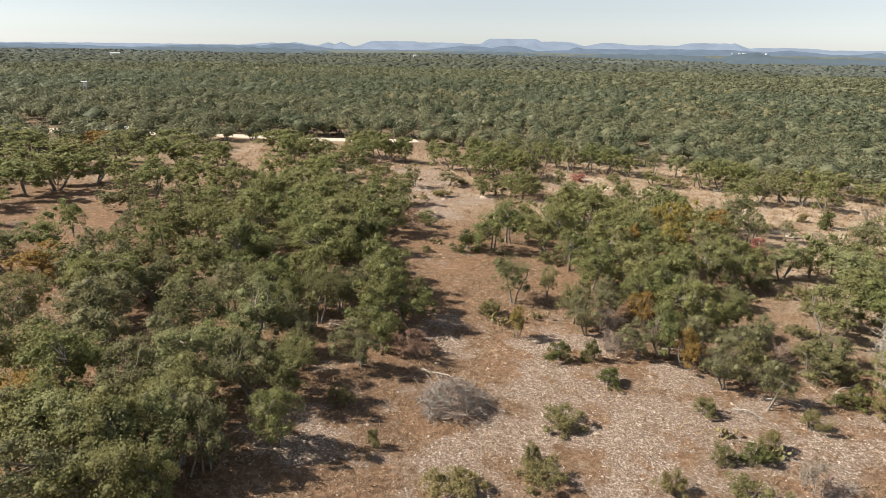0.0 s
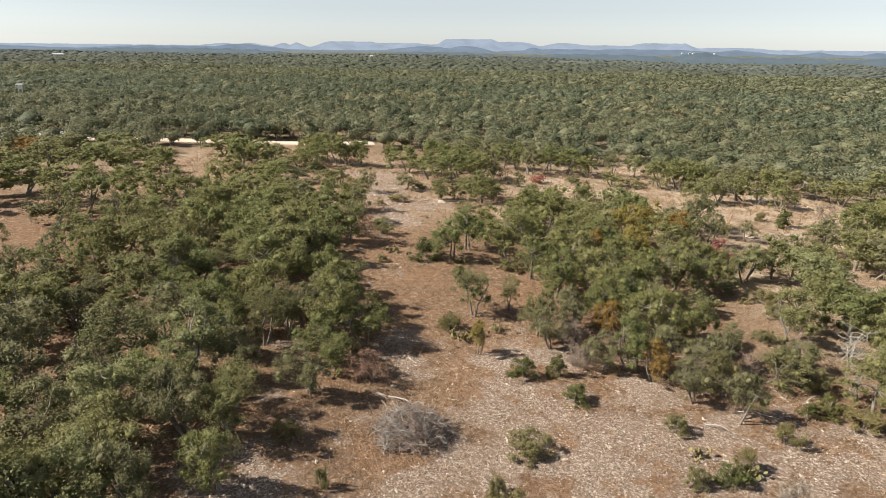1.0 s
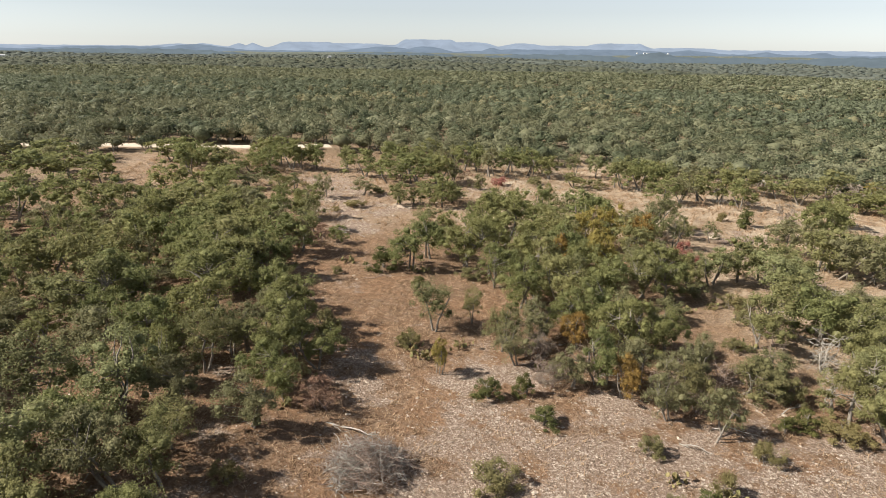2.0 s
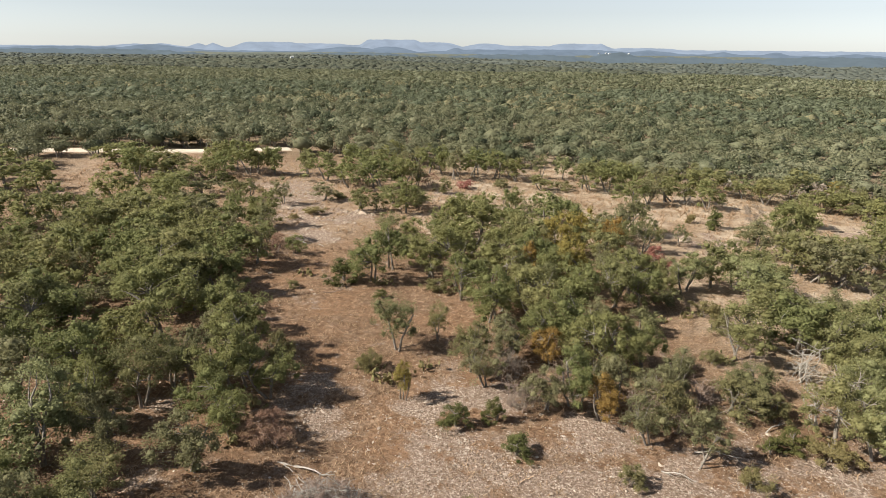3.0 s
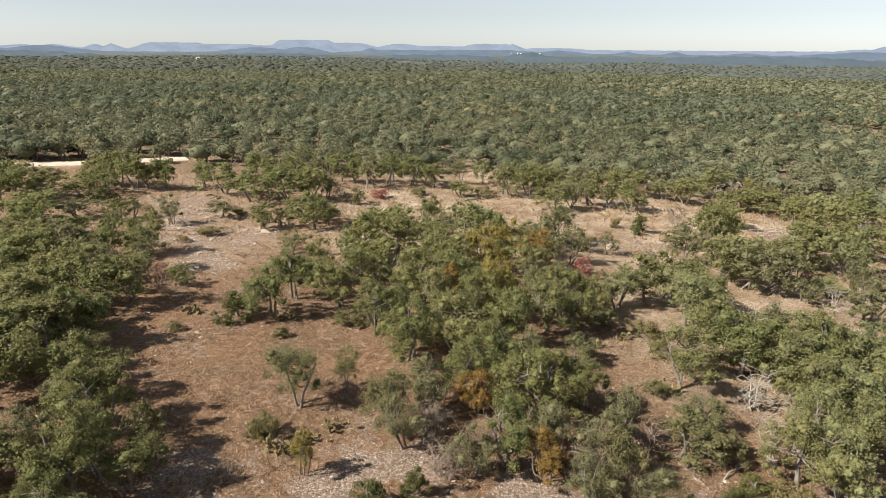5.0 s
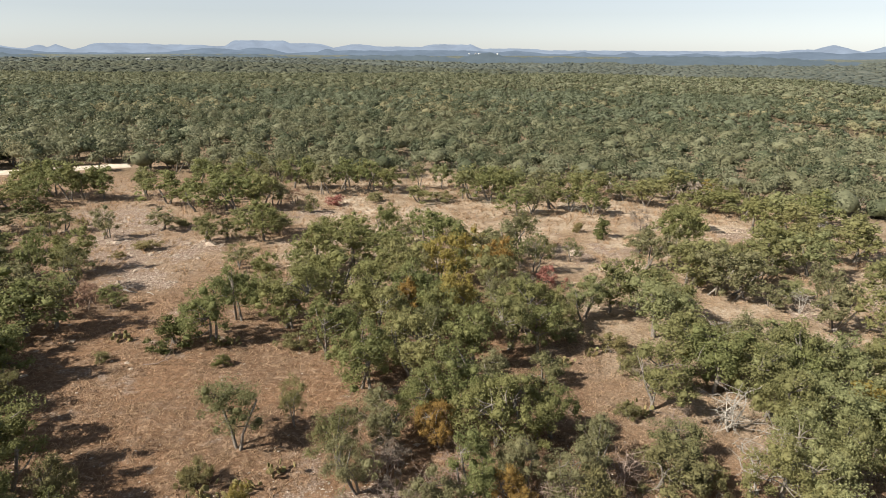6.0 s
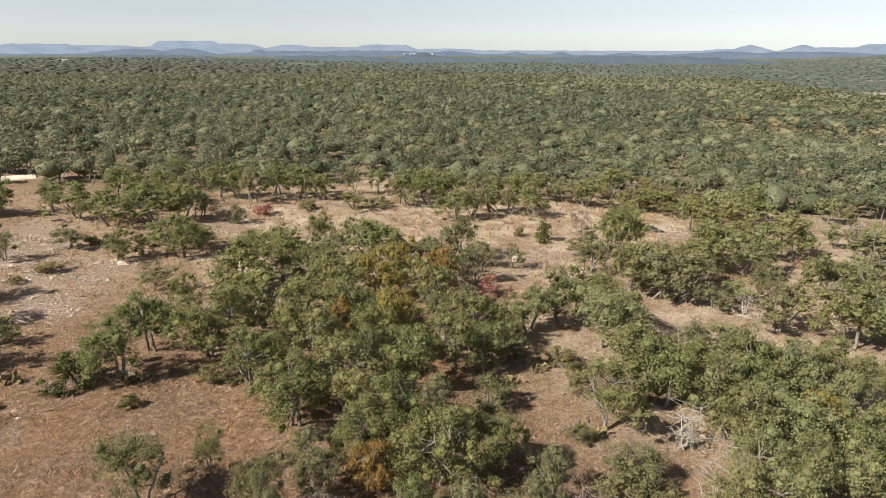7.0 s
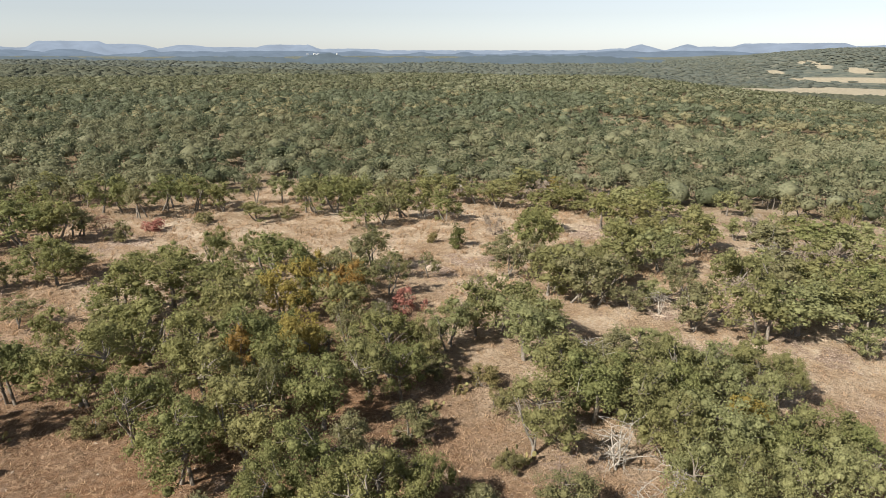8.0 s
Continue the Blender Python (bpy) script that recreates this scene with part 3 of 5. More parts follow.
def bend(rng, a, b, steps, wild):
    """A crooked line from a to b."""
    t = np.linspace(0, 1, steps)[:, None]
    p = np.asarray(a) * (1 - t) + np.asarray(b) * t
    off = np.cumsum(rng.normal(0, wild, (steps, 3)), 0)
    return p + off * np.sin(t * np.pi * 0.9)


def limbs(rng, height, centres, stems, thick):
    """Crooked stems from the foot, and limbs that fork from them to the clumps."""
    trunks, arms, forks = [], [], []
    for s in range(stems):
        a = rng.uniform(0, 2 * np.pi)
        lean = rng.uniform(0.05, 0.16) * height if stems == 1 else rng.uniform(0.14, 0.26) * height
        foot = np.array((rng.normal(0, 0.08 * stems), rng.normal(0, 0.08 * stems), -0.15))
        head = np.array((math.cos(a) * lean, math.sin(a) * lean, height * rng.uniform(0.5, 0.62)))
        line = bend(rng, foot, head, 6, 0.05 * height / 4)
        trunks.append(tube(line, np.linspace(thick * (1.3 if stems == 1 else 1.0), thick * 0.5, 6), 6))
        forks += [line[k] for k in (2, 3, 4, 5)]
    forks = np.array(forks)
    for c in centres:
        f = forks[np.argmin(np.linalg.norm(forks - c, axis=1) + rng.uniform(0, 0.5, len(forks)) + 0.6 * np.maximum(0, forks[:, 2] - c[2]))]
        arms.append(tube(bend(rng, f, c, 4, 0.07), np.linspace(thick * 0.42, thick * 0.10, 4), 4))
    return trunks, arms


SHAPES = {
    # height, radius, foot of the crown, clumps, sprays each, spray size, stems, thickness
    "oak": (4.3, 2.0, 0.3, 64, 92, 0.135, (1, 2, 3), 0.10),
    "grey": (3.8, 1.8, 0.2, 56, 84, 0.125, (2, 3), 0.08),
    "sparse": (4.3, 1.9, 0.5, 58, 84, 0.12, (1, 2), 0.09),
    "dark": (3.2, 1.9, 0.1, 46, 95, 0.13, (2, 3), 0.07),
    "shrub": (1.5, 1.2, 0.05, 30, 110, 0.095, (3,), 0.03),
    "juniper": (2.0, 1.2, 0.02, 34, 120, 0.095, (1,), 0.06),
    "twig": (2.0, 1.4, 0.2, 20, 60, 0.30, (4, 5), 0.04),
}
FORM = {"olive": "oak", "lime": "oak", "yellow": "oak", "rust": "oak", "red": "shrub", "redtwig": "twig"}
MADE = {}


def tree_meshes(form, variant, tone, coarse=0):
    """The trunk and the crown of one of a few forms, with the leaves of that tone."""
    key = (form, variant, coarse)
    if key not in MADE:
        rng = np.random.default_rng(sum(ord(c) for c in form) * 31 + variant)
        h, r, base, clumps, each, size, stems, thick = SHAPES[form]
        each, size = int(each * (1.35, 0.95, 0.5, 0.36)[coarse]), size * (0.66, 0.80, 1.1, 1.45)[coarse]
        c, cr = crown_shape(rng, r, h, base, (clumps, clumps, int(clumps * 0.8), int(clumps * 0.7))[coarse])
        if form == "juniper":
            k = 1.15 - 0.75 * (c[:, 2] / h)
            c[:, :2] *= k[:, None]
        p, w = clump_points(rng, c, cr, each)
        out = (p - np.array((0, 0, h * 0.45))) / np.array((r, r, h * 0.5))
        w = w + 0.2 * out
        low = p[:, 2] < 0.05
        p[low, 2] = rng.uniform(0.05, 0.3, low.sum())
        bark = BARK if form != "twig" else BRUSH
        trunks, arms = limbs(rng, h, c[:: (1 if form == "twig" else 3)], int(rng.choice(stems)), thick)
        if coarse > 1 and form != "sparse":
            arms = []
        wood = [("trunk", mesh_of("trunk", *t, bark, True)) for t in trunks] + [("limb", mesh_of("limb", *t, bark, True)) for t in arms]
        leaves = sprays(p, w, size, rng, 1.1, 0.6 if form != "twig" else 0.07)
        if form not in ("twig", "sparse"):
            leaves = joined([lumps(rng, c[::2], cr[::2], 0.60), leaves])
        elif form == "sparse":
            leaves = joined([lumps(rng, c[::3], cr[::3], 0.5), leaves])
        MADE[key] = (wood, leaves)
    wood, blades = MADE[key]
    if (key, tone) not in MADE:
        MADE[(key, tone)] = mesh_of("crown", *blades, LEAF[tone], True)
    return wood, MADE[(key, tone)]


WORDS = {
    "oak": ("live_oak", "spreading grey-green live oak tree on dry grass", "tree"),
    "olive": ("live_oak", "yellow-green live oak tree with a dense crown", "tree"),
    "lime": ("live_oak", "bright yellow-green live oak tree in full sun", "tree"),
    "grey": ("scrub_oak", "low grey-green scrub oak with crooked stems", "tree"),
    "sparse": ("scrub_oak", "thin-leaved small oak with bare crooked limbs showing", "tree"),
    "dark": ("juniper_tree", "dense dark green juniper with foliage to the ground", "tree"),
    "yellow": ("autumn_oak", "small tree with yellowing autumn leaves", "tree"),
    "rust": ("autumn_oak", "small oak with rust-orange autumn leaves", "tree"),
    "red": ("sumac_bush", "low sumac bush with dull red autumn leaves", "bush"),
    "shrub": ("shrub", "low dull green shrub on stony ground", "bush"),
    "juniper": ("juniper_bush", "dense dark green juniper bush in dry grass", "bush"),
    "twig": ("bare_bush", "leafless grey-brown thicket of bare twigs", "bush"),
    "redtwig": ("bare_bush", "reddish-brown nearly leafless bush", "bush"),
}
FEET = []
trees_rng = np.random.default_rng(11)


def plant(tone, x, y, radius, height):
    """One tree or bush: its crown's radius and its height in metres."""
    form = FORM.get(tone, tone)
    near = min(math.hypot(x, y - 3), math.hypot(x - 4.7, y - 26))
    name, words, category = WORDS[tone]
    wood, crown = tree_meshes(form, int(trees_rng.integers(0, 7 if form == "oak" else 3)), tone, (near > 29) + (near > 44) + (near > 76))
    thing = new(name)
    thing.empty_display_size = 0.3
    h0, r0 = SHAPES[form][:2]
    s = radius / r0 * {"sparse": 1.2, "shrub": 1.15, "juniper": 1.25, "twig": 1.22}.get(form, 1.16)
    thing.matrix_world = Matrix.LocRotScale((x, y, ground_z(x, y) - 0.03), Euler((0, 0, trees_rng.uniform(0, 6.28))), (s, s * trees_rng.uniform(0.9, 1.1), height / h0 * (1.15 if category == "bush" else 1.18)))
    for part_name, mesh in wood + [("crown", crown)]:
        new(part_name, mesh).parent = thing
    FEET.append((x, y, radius))
    return tagged(thing, words, category, {"tree": "trees and scrub on the hillside", "bush": "bushes in the clearings"}[category])


plant("sparse", -36.1, 32.9, 1.99, 4.3)
plant("sparse", -24.3, 34.7, 2.31, 4.6)
plant("sparse", -17.6, 40.7, 1.75, 4.0)
plant("sparse", -16.6, 42.8, 1.44, 3.6)
plant("sparse", 1.9, 47.4, 1.38, 3.6)
plant("sparse", -3.3, 49.7, 1.9, 4.0)
plant("sparse", -0.5, 51.6, 0.95, 3.0)
plant("sparse", -18.6, 67.0, 1.85, 4.1)
plant("sparse", -19.7, 74.6, 1.69, 4.0)
plant("sparse", 22.7, 77.2, 1.77, 4.0)
plant("grey", -20.7, 17.2, 2.34, 4.7)
plant("olive", -18.0, 18.1, 2.12, 4.4)
plant("oak", -16.4, 18.9, 1.54, 3.8)
plant("lime", -21.1, 20.0, 2.48, 4.8)
plant("grey", -25.0, 21.0, 1.69, 4.0)
plant("olive", -19.6, 22.1, 2.36, 4.7)
plant("oak", -24.0, 22.3, 2.04, 4.3)
plant("lime", -17.8, 22.8, 1.86, 4.1)
plant("grey", -16.4, 22.9, 1.52, 3.8)
plant("olive", -18.7, 25.5, 1.82, 4.1)
plant("oak", -26.9, 26.3, 2.28, 4.6)
plant("lime", -20.5, 28.3, 2.33, 4.6)
plant("grey", -17.4, 29.2, 1.93, 4.2)
plant("olive", -15.0, 29.9, 1.56, 3.8)
plant("oak", -20.5, 31.3, 1.52, 3.7)
plant("lime", -20.0, 35.6, 2.53, 4.8)
plant("grey", -17.3, 35.9, 1.40, 3.6)
plant("oak", -33.2, 37.9, 2.93, 4.8)
plant("oak", -11.6, 38.5, 1.30, 2.7)
plant("oak", -13.2, 39.9, 1.45, 3.1)
plant("lime", 24.7, 40.1, 1.65, 3.9)
plant("olive", 23.6, 41.3, 2.02, 4.3)
plant("oak", 36.6, 42.1, 1.68, 3.9)
plant("oak", -13.3, 42.4, 1.96, 4.3)
plant("oak", -22.1, 42.4, 2.10, 4.4)
plant("olive", 28.0, 42.5, 1.80, 4.1)
plant("oak", -10.8, 42.6, 1.60, 3.2)
plant("lime", 26.6, 43.0, 1.77, 4.1)
plant("olive", 35.0, 43.7, 1.84, 4.1)
plant("oak", -12.5, 43.7, 1.45, 3.2)
plant("oak", 8.3, 43.9, 1.47, 3.7)
plant("oak", 32.6, 44.1, 1.76, 4.0)
plant("oak", -19.8, 46.1, 2.20, 4.5)
plant("olive", 28.0, 46.5, 1.90, 4.2)
plant("lime", 35.4, 47.5, 1.54, 3.8)
plant("oak", -13.7, 47.8, 2.03, 4.3)
plant("oak", 12.5, 48.0, 1.65, 3.9)
plant("oak", -27.2, 48.3, 2.67, 4.8)
plant("olive", 28.6, 49.2, 1.9, 4.3)
plant("oak", 14.1, 48.6, 1.32, 3.5)
plant("oak", 10.5, 48.6, 2.12, 4.4)
plant("olive", 39.5, 49.1, 1.48, 3.7)
plant("lime", 34.3, 49.9, 2.16, 4.5)
plant("olive", 21.8, 50.6, 1.8, 4.0)
plant("oak", 31.4, 50.3, 1.87, 4.2)
plant("oak", -20.4, 50.4, 2.48, 4.8)
plant("oak", 6.8, 50.7, 1.69, 3.9)
plant("olive", 38.3, 50.7, 1.89, 4.2)
plant("lime", 29.7, 50.9, 1.65, 3.9)
plant("oak", -16.5, 51.1, 2.02, 4.3)
plant("olive", 32.5, 51.6, 2.40, 4.7)
plant("oak", 8.9, 51.6, 1.93, 4.2)
plant("oak", 26.8, 52.0, 2.26, 4.6)
plant("olive", 28.8, 52.3, 1.85, 4.1)
plant("lime", 56.3, 53.8, 1.99, 4.3)
plant("olive", 26.1, 54.4, 2.56, 4.8)
plant("oak", -23.9, 55.1, 2.78, 4.8)
plant("oak", -21.0, 55.1, 3.16, 4.8)
plant("oak", 3.8, 55.3, 2.05, 4.3)
plant("oak", 60.7, 55.8, 3.05, 4.8)
plant("olive", 56.3, 55.9, 3.46, 4.8)
plant("lime", 51.2, 56.4, 3.78, 4.8)
plant("olive", 46.5, 56.9, 2.80, 4.8)
plant("oak", 11.4, 57.5, 1.98, 4.3)
plant("oak", -19.0, 58.2, 2.10, 4.4)
plant("oak", 16.7, 58.8, 1.76, 4.0)
plant("olive", 14.7, 60.0, 2.10, 4.4)
plant("oak", 1.5, 60.3, 1.81, 4.1)
plant("lime", 27.2, 60.9, 2.60, 4.8)
plant("oak", -33.1, 60.9, 2.76, 4.8)
plant("oak", 9.8, 61.2, 2.10, 4.4)
plant("oak", -26.0, 61.2, 2.65, 4.8)
plant("oak", -22.8, 61.2, 2.36, 4.7)
plant("olive", 61.6, 62.2, 3.23, 4.8)
plant("oak", -29.8, 62.3, 2.49, 4.8)
plant("oak", 17.0, 62.7, 2.23, 4.5)
plant("olive", 30.2, 63.0, 1.92, 4.2)
plant("oak", -6.8, 63.5, 2.17, 4.5)
plant("oak", -27.5, 64.2, 3.28, 4.8)
plant("oak", -1.3, 65.1, 2.46, 4.8)
plant("oak", 4.6, 65.3, 2.48, 4.8)
plant("oak", -67.1, 65.3, 3.49, 4.8)
plant("oak", 8.6, 65.4, 2.50, 4.8)
plant("oak", -20.3, 65.9, 2.67, 4.8)
plant("lime", 74.8, 66.0, 3.82, 4.8)
plant("oak", -5.4, 67.2, 2.05, 4.4)
plant("oak", -24.2, 68.9, 2.28, 4.6)
plant("oak", -51.4, 69.0, 2.74, 4.8)
plant("oak", -35.2, 69.2, 2.48, 4.8)
plant("oak", -66.3, 70.0, 3.59, 4.8)
plant("oak", 1.7, 70.1, 2.68, 4.8)
plant("olive", 42.1, 71.1, 2.26, 4.6)
plant("oak", 74.0, 71.4, 3.52, 4.8)
plant("oak", -30.2, 71.4, 2.77, 4.8)
plant("olive", 37.1, 71.6, 2.90, 4.8)
plant("oak", -44.6, 72.2, 3.34, 4.8)
plant("lime", 52.5, 73.8, 2.90, 4.8)
plant("oak", -49.7, 73.8, 2.83, 4.8)
plant("oak", -29.9, 74.0, 3.17, 4.8)
plant("oak", -57.7, 74.3, 2.98, 4.8)
plant("olive", 48.3, 75.2, 3.15, 4.8)
plant("oak", -64.8, 75.4, 3.52, 4.8)
plant("oak", -35.5, 76.5, 3.01, 4.8)
plant("oak", -43.9, 76.7, 2.15, 4.5)
plant("oak", 51.0, 77.9, 2.60, 4.8)
plant("olive", 58.1, 78.8, 3.24, 4.8)
plant("oak", -78.3, 79.0, 4.33, 4.8)
plant("oak", -22.0, 80.0, 2.10, 4.4)
plant("oak", 0.7, 80.4, 2.51, 4.8)
plant("oak", 4.4, 80.7, 2.84, 4.8)
plant("oak", 13.3, 83.9, 3.01, 4.8)
plant("oak", -34.4, 86.1, 2.95, 4.8)
plant("oak", -89.9, 86.7, 4.62, 4.8)
plant("oak", -42.9, 86.9, 3.07, 4.8)
plant("oak", -65.7, 89.3, 3.91, 4.8)
plant("oak", -53.8, 89.6, 2.72, 4.8)
plant("oak", -5.6, 90.4, 2.37, 4.7)
plant("oak", -60.5, 92.2, 3.89, 4.8)
plant("oak", -72.7, 106.0, 4.28, 3.8)
plant("grey", -22.6, 27.2, 2.17, 4.0)
plant("grey", -27.3, 29.4, 2.21, 4.0)
plant("grey", -35.6, 30.8, 1.84, 3.6)
plant("grey", -23.9, 30.9, 1.57, 3.4)
plant("grey", -30.6, 32.4, 2.41, 4.2)
plant("grey", -30.7, 35.5, 2.07, 3.9)
plant("grey", 14.6, 39.0, 1.19, 3.0)
plant("grey", 11.7, 40.4, 1.25, 3.0)
plant("grey", -24.5, 40.5, 1.86, 3.7)
plant("grey", 13.0, 43.2, 1.51, 3.3)
plant("grey", 6.4, 43.4, 1.28, 3.0)
plant("grey", -15.9, 44.1, 1.61, 3.4)
plant("grey", 10.7, 44.3, 1.35, 3.1)
plant("grey", 15.5, 45.4, 1.61, 3.4)
plant("grey", 2.5, 45.6, 1.33, 3.1)
plant("grey", -15.2, 47.7, 1.50, 3.3)
plant("grey", 4.5, 49.2, 1.63, 3.4)
plant("grey", 11.6, 53.1, 1.62, 3.4)
plant("grey", 28.8, 55.0, 1.55, 3.3)
plant("grey", 31.4, 56.2, 2.02, 3.8)
plant("grey", 43.8, 60.1, 2.29, 4.1)
plant("grey", 58.7, 64.2, 2.54, 4.3)
plant("grey", 40.4, 68.2, 2.55, 4.3)
plant("grey", 38.2, 69.0, 2.53, 4.3)
plant("grey", 76.0, 69.2, 3.15, 4.3)
plant("grey", -23.8, 72.3, 2.01, 3.8)
plant("grey", 39.5, 73.1, 2.26, 4.0)
plant("grey", 69.0, 74.3, 3.43, 4.3)
plant("grey", -28.6, 77.4, 2.64, 4.3)
plant("grey", 35.8, 77.4, 1.92, 3.7)
plant("grey", 39.9, 78.8, 2.00, 3.8)
plant("grey", 21.9, 83.1, 2.38, 4.1)
plant("dark", -32.1, 40.5, 2.26, 3.4)
plant("dark", 13.9, 42.3, 1.33, 3.4)
plant("dark", -39.7, 43.8, 2.83, 3.4)
plant("dark", 18.7, 44.0, 2.01, 2.8)
plant("dark", -10.8, 45.8, 1.32, 3.4)
plant("dark", 20.7, 46.1, 1.75, 2.6)
plant("dark", -37.6, 46.3, 2.57, 3.4)
plant("dark", -34.1, 49.4, 2.30, 3.4)
plant("dark", 15.9, 54.7, 1.56, 2.4)
plant("dark", 20.3, 61.1, 1.25, 1.6)
plant("dark", -51.6, 63.9, 3.39, 3.6)
plant("olive", -24.0, 19.4, 2.27, 4.6)
plant("olive", -30.1, 26.8, 2.01, 4.3)
plant("olive", -28.9, 46.0, 2.88, 4.8)
plant("olive", -38.5, 52.5, 2.47, 4.8)
plant("olive", -35.5, 52.6, 2.53, 4.8)
plant("olive", 7.1, 55.3, 2.07, 4.4)
plant("olive", -33.6, 55.7, 2.59, 4.8)
plant("olive", -22.3, 58.3, 3.57, 4.8)
plant("olive", 6.0, 59.8, 2.25, 4.6)
plant("olive", 20.0, 62.8, 1.42, 3.6)
plant("olive", 53.5, 65.1, 2.41, 4.7)
plant("olive", -25.6, 65.7, 2.75, 4.8)
plant("olive", 25.7, 65.9, 2.21, 4.5)
plant("olive", 28.5, 66.0, 2.26, 4.6)
plant("olive", 16.0, 70.7, 2.24, 4.6)
plant("olive", -33.3, 71.9, 3.79, 4.8)
plant("olive", 8.7, 74.2, 2.60, 4.8)
plant("olive", 62.1, 78.2, 3.31, 4.8)
plant("olive", -75.5, 83.6, 4.39, 4.8)
plant("olive", -72.5, 88.7, 4.04, 4.8)
plant("olive", -79.2, 101.8, 4.30, 3.8)
plant("redtwig", -9.5, 38.3, 1.54, 2.0)
plant("redtwig", -22.6, 70.8, 1.98, 2.0)
plant("redtwig", -17.8, 70.9, 1.72, 2.0)
plant("redtwig", -27.6, 80.0, 2.03, 2.0)
plant("shrub", -4.3, 25.4, 1.82, 1.5)
plant("shrub", 0.1, 27.3, 1.42, 1.5)
plant("shrub", -9.1, 27.6, 0.39, 1.5)
plant("shrub", 6.7, 28.4, 0.83, 1.5)
plant("shrub", 10.9, 28.6, 1.37, 1.5)
plant("shrub", -0.6, 28.8, 0.59, 1.5)
plant("shrub", -12.2, 30.8, 0.89, 1.5)
plant("shrub", 10.0, 31.7, 0.72, 1.5)
plant("shrub", 1.2, 33.0, 1.51, 1.5)
plant("shrub", 13.2, 33.7, 0.85, 1.5)
plant("shrub", 10.1, 36.8, 0.80, 1.5)
plant("shrub", 16.4, 37.0, 0.93, 1.5)
plant("shrub", 22.3, 39.8, 1.63, 1.6)
plant("shrub", 20.8, 43.8, 1.13, 1.8)
plant("shrub", -5.1, 47.2, 0.99, 1.6)
plant("shrub", 16.8, 48.3, 1.04, 1.4)
plant("shrub", 19.5, 50.1, 0.96, 1.3)
plant("shrub", 22.3, 55.6, 1.16, 1.4)
plant("shrub", 22.5, 58.6, 1.46, 1.6)
plant("shrub", -13.6, 60.9, 0.72, 0.8)
plant("shrub", -0.8, 62.1, 1.33, 1.4)
plant("yellow", -2.5, 43.9, 0.71, 2.6)
plant("yellow", 32.2, 46.8, 1.63, 3.4)
plant("lime", 22.9, 64.8, 1.9, 3.6)
plant("yellow", 11.7, 63.9, 1.8, 4.6)
plant("yellow", 12.4, 74.5, 1.9, 4.7)
plant("yellow", 15.7, 77.6, 1.8, 4.7)
plant("rust", 17.9, 74.0, 1.7, 4.5)
plant("rust", 7.5, 64.1, 1.4, 4.3)
plant("juniper", 11.8, 32.4, 1.04, 1.2)
plant("juniper", 4.2, 39.0, 1.02, 1.3)
plant("juniper", 19.1, 40.2, 0.70, 1.2)
plant("juniper", 20.6, 40.8, 1.00, 1.5)
plant("juniper", 0.8, 41.4, 0.93, 1.7)
plant("juniper", 3.2, 42.0, 0.69, 1.8)
plant("juniper", -5.6, 59.6, 0.68, 0.9)
plant("juniper", -9.5, 63.5, 1.77, 2.4)
plant("rust", -26.2, 23.5, 2.17, 3.4)
plant("rust", -42.2, 41.3, 2.37, 3.4)
plant("rust", 9.8, 42.5, 1.17, 2.8)
plant("rust", 7.4, 48.7, 1.16, 3.0)
plant("rust", -84.7, 99.8, 4.36, 3.2)
plant("twig", 14.4, 30.2, 1.27, 2.0)
plant("twig", 5.1, 43.0, 0.97, 2.0)
plant("twig", 4.5, 46.6, 1.32, 2.0)
plant("twig", -54.7, 51.3, 1.77, 1.4)
plant("red", 22.8, 73.2, 1.45, 2.2)
plant("lime", 33.8, 41.3, 1.75, 3.9)
plant("lime", 30.8, 41.6, 1.65, 3.8)
plant("lime", 30.3, 45.9, 2.16, 4.4)
plant("lime", 52.6, 51.6, 1.60, 2.4)
plant("oak", -38.9, 115.9, 2.84, 4.8)
plant("oak", -36.7, 115.1, 2.52, 5.0)
plant("oak", -33.8, 112.4, 2.44, 5.0)
plant("oak", -31.9, 113.0, 2.71, 5.0)
plant("oak", -29.4, 113.3, 2.27, 4.8)
plant("juniper", -36.0, 104.8, 2.05, 2.2)
plant("grey", -34.6, 95.5, 2.79, 2.4)
plant("sparse", -28.2, 95.2, 1.53, 2.6)
plant("olive", -29.2, 93.5, 1.78, 2.9)
plant("grey", -22.7, 92.2, 1.64, 3.4)
plant("shrub", -27.5, 98.7, 0.84, 0.9)
plant("shrub", -19.4, 84.6, 0.83, 0.9)
plant("oak", -20.4, 110.1, 3.08, 4.3)
plant("oak", -15.7, 105.6, 2.72, 4.5)
plant("grey", -14.1, 110.7, 1.74, 2.7)
plant("olive", -23.9, 115.0, 2.17, 4.3)
plant("oak", -18.5, 125.1, 2.34, 4.1)
plant("oak", -13.4, 114.6, 3.18, 4.6)
plant("grey", -17.5, 95.9, 1.98, 2.4)
plant("shrub", -15.7, 97.5, 1.36, 1.3)
plant("olive", -11.7, 90.4, 1.64, 3.3)
plant("olive", -9.7, 91.2, 1.65, 2.7)
plant("shrub", -17.3, 87.8, 1.79, 1.4)
plant("oak", -10.7, 106.0, 2.91, 4.8)
plant("oak", -7.0, 106.6, 2.68, 4.8)
plant("grey", -5.4, 109.1, 1.99, 3.4)
plant("olive", -7.6, 96.4, 2.61, 2.7)
plant("olive", -4.4, 94.0, 2.54, 2.6)
plant("sparse", -7.0, 80.4, 1.91, 2.4)
plant("redtwig", -3.0, 110.2, 1.98, 2.0)
plant("red", 3.1, 109.2, 1.78, 1.8)
